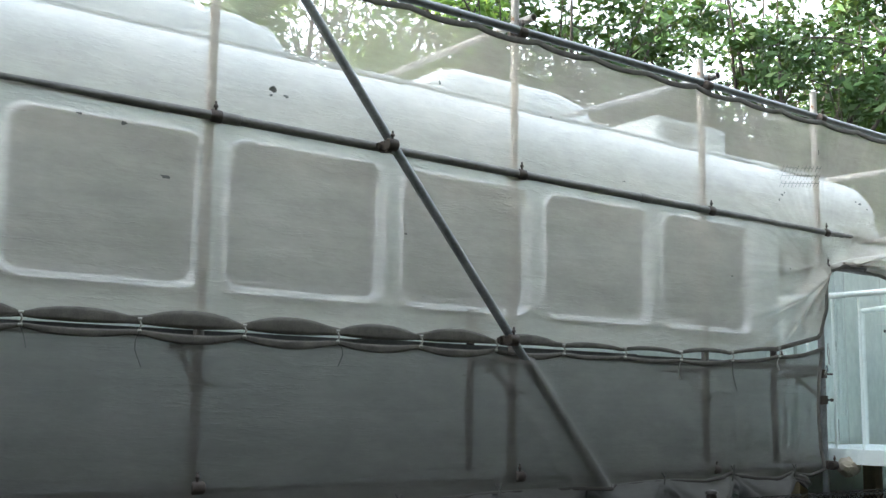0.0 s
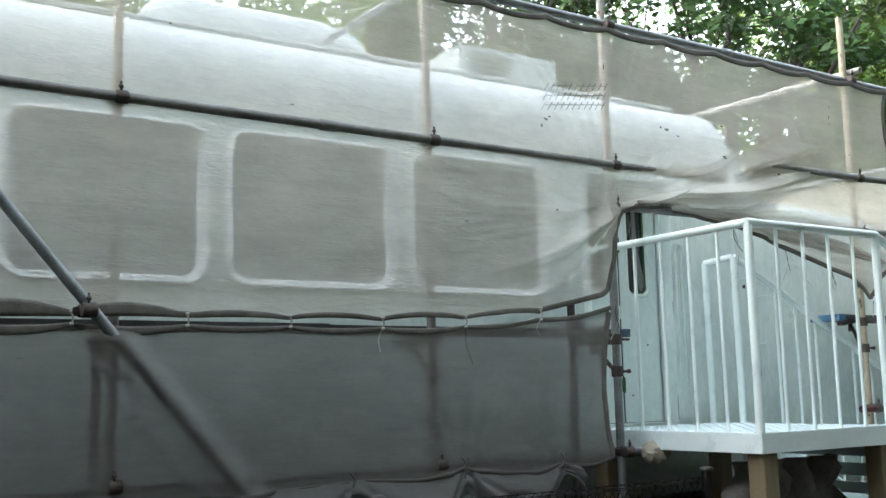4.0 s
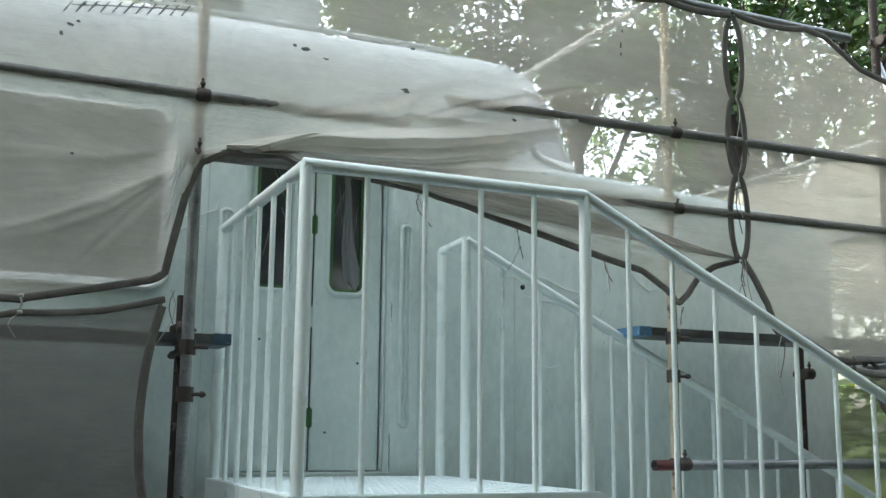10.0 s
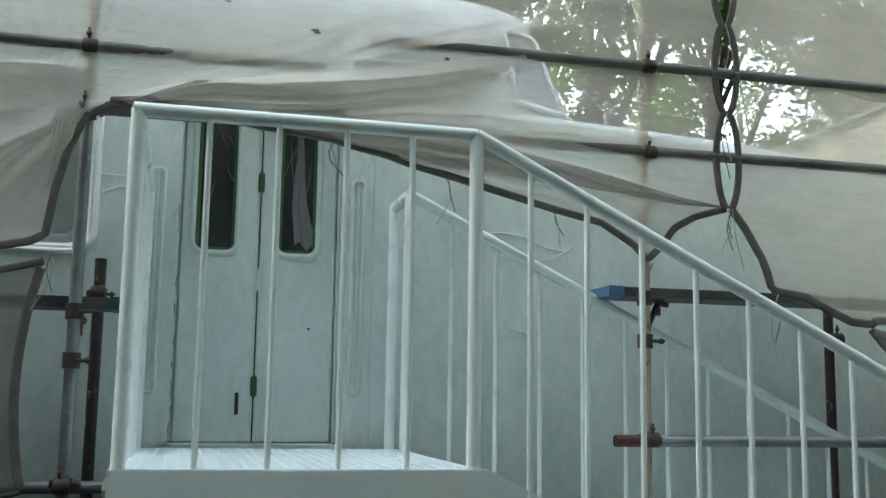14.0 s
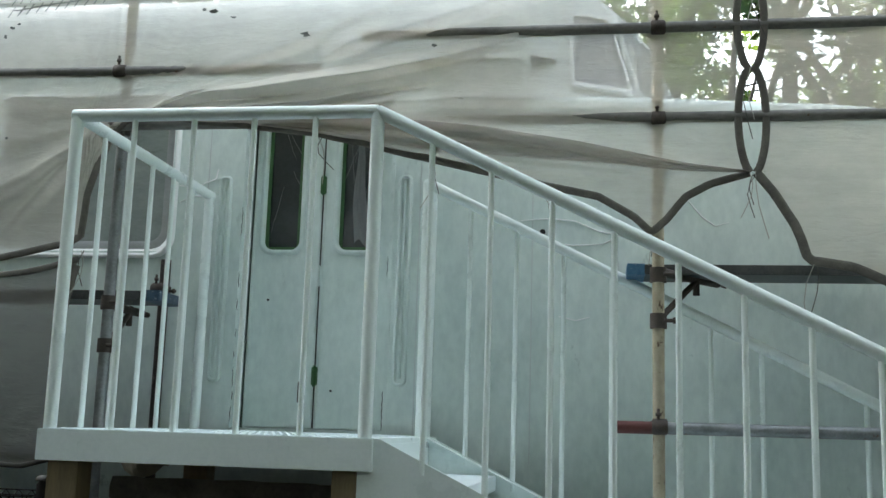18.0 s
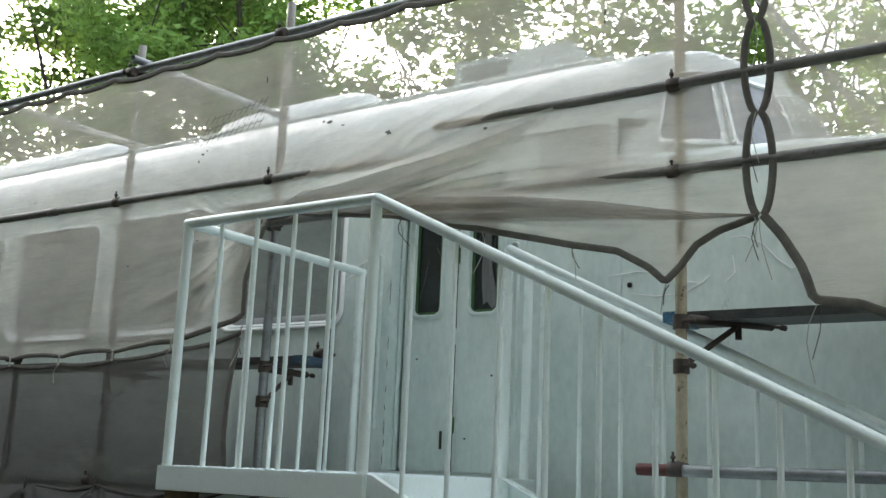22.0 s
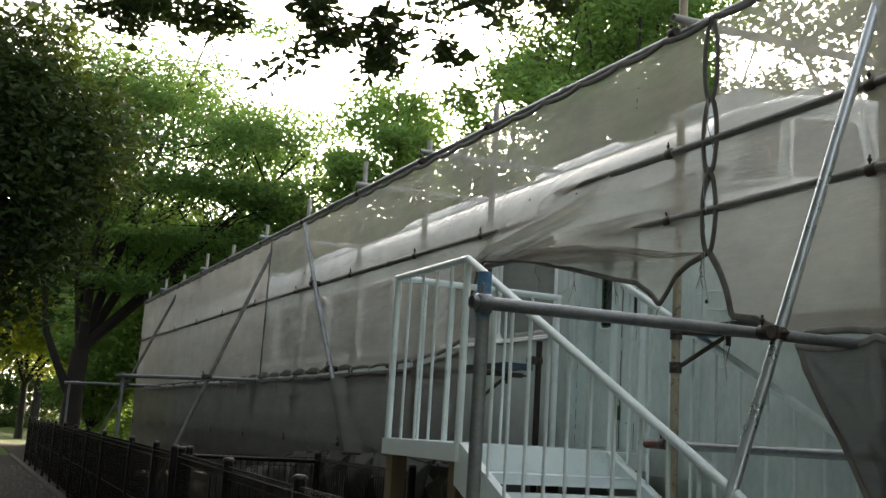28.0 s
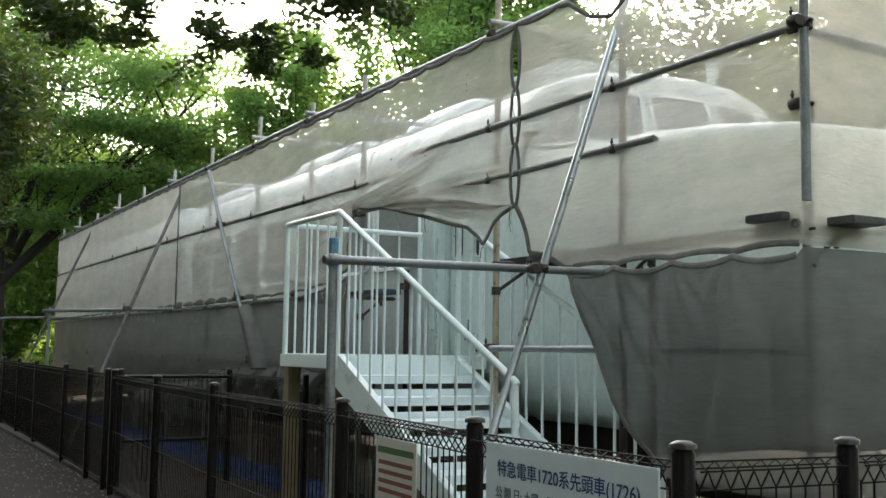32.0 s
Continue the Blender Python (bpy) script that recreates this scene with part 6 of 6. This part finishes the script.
FRESH, DEEP = "tall broadleaf tree with fresh green layered foliage", "tall broadleaf tree with dark green dense foliage"
BACK = [(-15, 12.6, 9.0, 3.6, LEAF_A), (-9.8, 10.6, 11.6, 3.0, LEAF_A), (-4.7, 12.3, 12.5, 3.4, LEAF_B), (-1.4, 11.6, 11.5, 3.2, LEAF_A), (3.0, 14.5, 11, 3.8, LEAF_B), (7.8, 15, 10, 4.0, LEAF_A), (12.2, 13, 10.5, 3.6, LEAF_D), (15.6, 11.2, 9.8, 3.4, LEAF_D), (18.5, 14, 11.5, 4.6, LEAF_D), (21.5, 8.2, 10, 4.0, LEAF_D), (24.5, 12, 12, 5, LEAF_B), (25, 4, 11, 4.5, LEAF_B)]
for i, (x, y, h, r, m) in enumerate(BACK):
    airy = 6 < x < 19
    tree("tree", x, y, h, r, 0.15 + 0.02 * (i % 3), 56 if airy else 119 if 1 < x < 7 else 91, 95 if airy else 120 if 1 < x < 7 else 480, 0.21 if x > 1 else 0.15, m, 10 + i, FRESH if m is LEAF_A else DEEP, 0.4 if airy else 0.22, (0.2 * (i % 3 - 1), 0.2), 0.055 if airy else 0.075 if 1 < x < 9 else 0.085, 0.5, 0.57 if airy else 0.28)
# slim trunks of the grove behind
for i, (x, y) in enumerate(((9.6, 17.5), (11.4, 15.2), (13.2, 18.4), (14.1, 15.4), (16.4, 17.6), (17.6, 19.6), (19.8, 17.2), (21.4, 20.4), (8.2, 19.6))):
    tree("slim_tree", x, y, 10.5 + i % 3, 1.8, 0.13, 21, 34, 0.2, LEAF_D, 160 + i, "slim grove tree with bare trunk and high crown", 0.6, (0.1 * (i % 3), 0), 0.10, 0.5, 0.6)
lawn_tree = tree("tree", -14.2, 3.7, 12.2, 5.4, 0.27, 182, 540, 0.145, LEAF_G, 40, "spreading park tree with forked trunk and layered green foliage", 0.24, (0.4, 2.3), 0.10, 0.13, 0.27, 0.04, 1.15)
part("limb", Shape().tube([(-14.2, 3.66, 1.75), (-14.25, 3.3, 2.5), (-14.35, 2.95, 3.3), (-14.5, 2.75, 4.6), (-14.6, 2.2, 6.0)], [0.12, 0.105, 0.09, 0.075, 0.03], 9), BARK, lawn_tree)
tree("tree", -20, 9, 9.0, 5.0, 0.3, 119, 200, 0.22, LEAF_A, 41, FRESH, 0.3, (0, 0), 0.09, 0.45)
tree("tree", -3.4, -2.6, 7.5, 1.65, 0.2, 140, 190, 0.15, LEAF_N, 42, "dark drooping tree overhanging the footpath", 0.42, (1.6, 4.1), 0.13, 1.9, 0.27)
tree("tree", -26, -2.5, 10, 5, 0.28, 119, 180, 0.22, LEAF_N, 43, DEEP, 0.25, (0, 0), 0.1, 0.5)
tree("tree", -38, 4.0, 8.0, 3.6, 0.16, 119, 200, 0.2, LEAF_C, 44, "lawn tree with yellow-green sunlit foliage", 0.3, (0, 0), 0.1, 0.6, 0.34)
tree("tree", -46, 0.8, 10, 5, 0.2, 119, 200, 0.24, LEAF_C, 45, "lawn tree with yellow-green sunlit foliage", 0.3, (0, 0), 0.1, 0.6, 0.32)
tree("tree", -26, 5.6, 5.0, 2.0, 0.1, 84, 200, 0.17, LEAF_A, 47, "low bright green tree beside the lawn", 0.15, (0, 0), 0.12, 0.6, 0.05)
tree("tree", -30, 22, 13, 6, 0.3, 119, 200, 0.3, LEAF_A, 46, FRESH, 0.25, (0, 0), 0.1, 0.5)
for i, (x, y, h, r, m) in enumerate(((-23, 8, 9, 5, LEAF_A), (-26, 19, 12, 5, LEAF_B), (-22, 15, 12, 5.5, LEAF_A), (-38, -8, 12, 6, LEAF_N))):
    tree("tree", x, y, h, r, 0.24, 119, 190, 0.27, m, 120 + i, FRESH if m is LEAF_A else DEEP, 0.2, (0, 0), 0.12, 0.45, 0.1)
# tall trees that shade the lawn
for i, (x, y, h, r, b) in enumerate(((-33, -3.5, 11, 6.5, 0.34), (-36, 8.5, 12, 6.0, 0.3), (-50, -2.5, 14, 8.0, 0.3), (-58, 6, 15, 8.0, 0.22), (-66, -8, 15, 8.5, 0.15), (-74, 1, 16, 9.0, 0.05), (-72, 11, 16, 9.0, 0.05))):
    tree("tree", x, y, h, r, 0.26, 119, 210, 0.34, LEAF_B if i % 2 else LEAF_N, 230 + i, "tall dark green tree on the lawn", 0.3, (0, 0), 0.12, 0.5, b)
# shrubs at the edge of the lawn
for i, (x, y, h, r) in enumerate(((-71, -7, 6.5, 5.0), (-68, 0.5, 6.0, 4.0), (-66, 5.8, 5.5, 3.2), (-62, 11.5, 7.0, 4.0), (-48, 9.8, 5.0, 3.0), (-34, 8.4, 4.2, 2.6), (-31, 12.5, 4.5, 3.0))):
    tree("shrub", x, y, h, r, 0.07, 70, 190, 0.24, LEAF_A if i > 2 else LEAF_B, 140 + i, "leafy green shrub at the lawn's edge", 0.12, (0, 0), 0.14, 0.6, -0.5)
# second row behind
for i, (x, y, h, r) in enumerate(((-18, 21, 12, 5), (-10, 19, 12, 5), (-3, 20, 12, 5), (4, 21, 12, 5), (11, 20, 12, 5), (18, 21, 12, 5), (27, 18, 13, 5.5), (31, 9, 13, 5.5))):
    tree("tree", x, y, h, r, 0.22, 21 if 0 < x < 20 else 98, 60 if 0 < x < 20 else 170, 0.28, LEAF_B, 80 + i, DEEP, 0.4, (0, 0), 0.085, 0.5, 0.5 if 0 < x < 20 else 0.12)
for i in range(8):
    tree("tree", 7.5 + i * 2.7, 24.5 + 1.2 * (i % 3), 12.0 + i % 2, 2.7, 0.13, 63, 85, 0.26, LEAF_B, 210 + i, "slender understory tree with thin green foliage", 0.3, (0.2, 0), 0.075, 0.6, 0.2)
# unseen trees across the footpath, added to cut skylight from that side
for i in range(9):
    tree("tree", -14 + i * 4.9, -3.7 - 0.5 * (i % 2), 9.5 + (i % 3), 4.0, 0.2, 98, 75 if 2 < i < 5 else 190 if i > 5 else 150, 0.34, LEAF_N, 60 + i, "unseen dense tree added across the footpath to shade it", 0.3, (0.0, 0.4 if i < 5 else 1.4), 0.13, 0.6, 0.46)
# unseen shrubs, their height set to keep low skylight off the train
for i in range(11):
    tree("shrub", -18 + i * 4.2, -7.6 - 0.6 * (i % 2), 3.5 + 0.35 * (i % 3), 2.7, 0.08, 84, 120, 0.42, LEAF_N, 180 + i, "unseen dense shrub added beyond the footpath to block low skylight", 0.1, (0, 0), 0.15, 0.6, 0.0)
# unseen outer row, added to close the low sky behind the shrubs
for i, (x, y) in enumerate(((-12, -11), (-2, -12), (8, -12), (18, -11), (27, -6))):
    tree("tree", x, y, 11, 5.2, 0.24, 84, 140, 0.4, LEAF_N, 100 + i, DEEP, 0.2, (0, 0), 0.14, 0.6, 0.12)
# limb that hangs over the path from a tree beside it
rng = np.random.default_rng(77)
t = thing("tree", (9.0, -3.6, 0), "path-side tree whose leafy limb hangs over the fence", "tree", "park trees")
part("trunk", Shape().tube([(9.0, -3.6, -0.05), (9.0, -3.5, 2.6), (8.7, -2.8, 5.2)], [0.24, 0.19, 0.13], 12), BARK, t)
s = Shape().tube([(8.8, -3.0, 4.6), (8.6, -0.6, 4.9), (8.3, 1.2, 3.8), (8.85, 3.0, 3.48)], [0.07, 0.03, 0.012, 0.004], 8)
c = []
HANG = [Vector((8.7, -0.2, 4.72)), Vector((8.45, 0.6, 4.2)), Vector((8.1, 1.6, 3.66)), Vector((8.9, 3.1, 3.46))]
UPPER_SPRAY = [Vector((8.6, -0.2, 4.85)), Vector((8.7, 1.9, 4.4)), Vector((8.8, 3.05, 4.08)), Vector((8.85, 3.75, 4.1))]
s.tube(UPPER_SPRAY, [0.03, 0.014, 0.008, 0.003], 6)
for k in range(104):
    u = rng.uniform(0.0, 3.0) if k < 50 else rng.uniform(1.2, 3.0)
    line = HANG if k < 50 else UPPER_SPRAY
    b0 = line[int(u)].lerp(line[int(u) + 1], u - int(u))
    e = b0 + Vector((rng.uniform(-0.65, 0.65), rng.uniform(-0.4, 0.4), rng.uniform(-0.3, 0.16))) * (1 if k < 50 else 1.3)
    s.tube([b0, b0.lerp(e, 0.5) + Vector((0, 0, 0.04)), e], [0.008, 0.005, 0.002], 5, False)
    m = 110
    c.append(np.array(b0) + (np.array(e) - np.array(b0)) * rng.uniform(0.3, 1.05, (m, 1)) + np.clip(rng.normal(size=(m, 3)), -1.5, 1.5) * np.array([0.065, 0.065, 0.04]))
part("limb", s, BARK, t)
c = np.concatenate(c) - np.array([9.0, -3.6, 0])
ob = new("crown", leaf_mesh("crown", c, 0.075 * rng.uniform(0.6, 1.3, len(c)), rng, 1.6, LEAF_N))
ob.parent = t
# far woods
rng = np.random.default_rng(5)
c = []
for k in range(360):
    a = rng.uniform(radians(-90), radians(200))
    d = rng.uniform(46, 66) + (20 if a > radians(150) else 0)
    hh = rng.uniform(4, 8)
    q = rng.normal(size=(150, 3)) * np.array([2.4, 2.4, hh * 0.28]) + np.array([d * math.cos(a), d * math.sin(a), hh * 0.5])
    c.append(q)
c = np.concatenate(c)
ob = new("far_woods", leaf_mesh("far_woods", c, 0.7 * rng.uniform(0.6, 1.3, len(c)), rng, 1.2, LEAF_B))
tagged(ob, "distant belt of green park trees", "woods", "", "stuff")
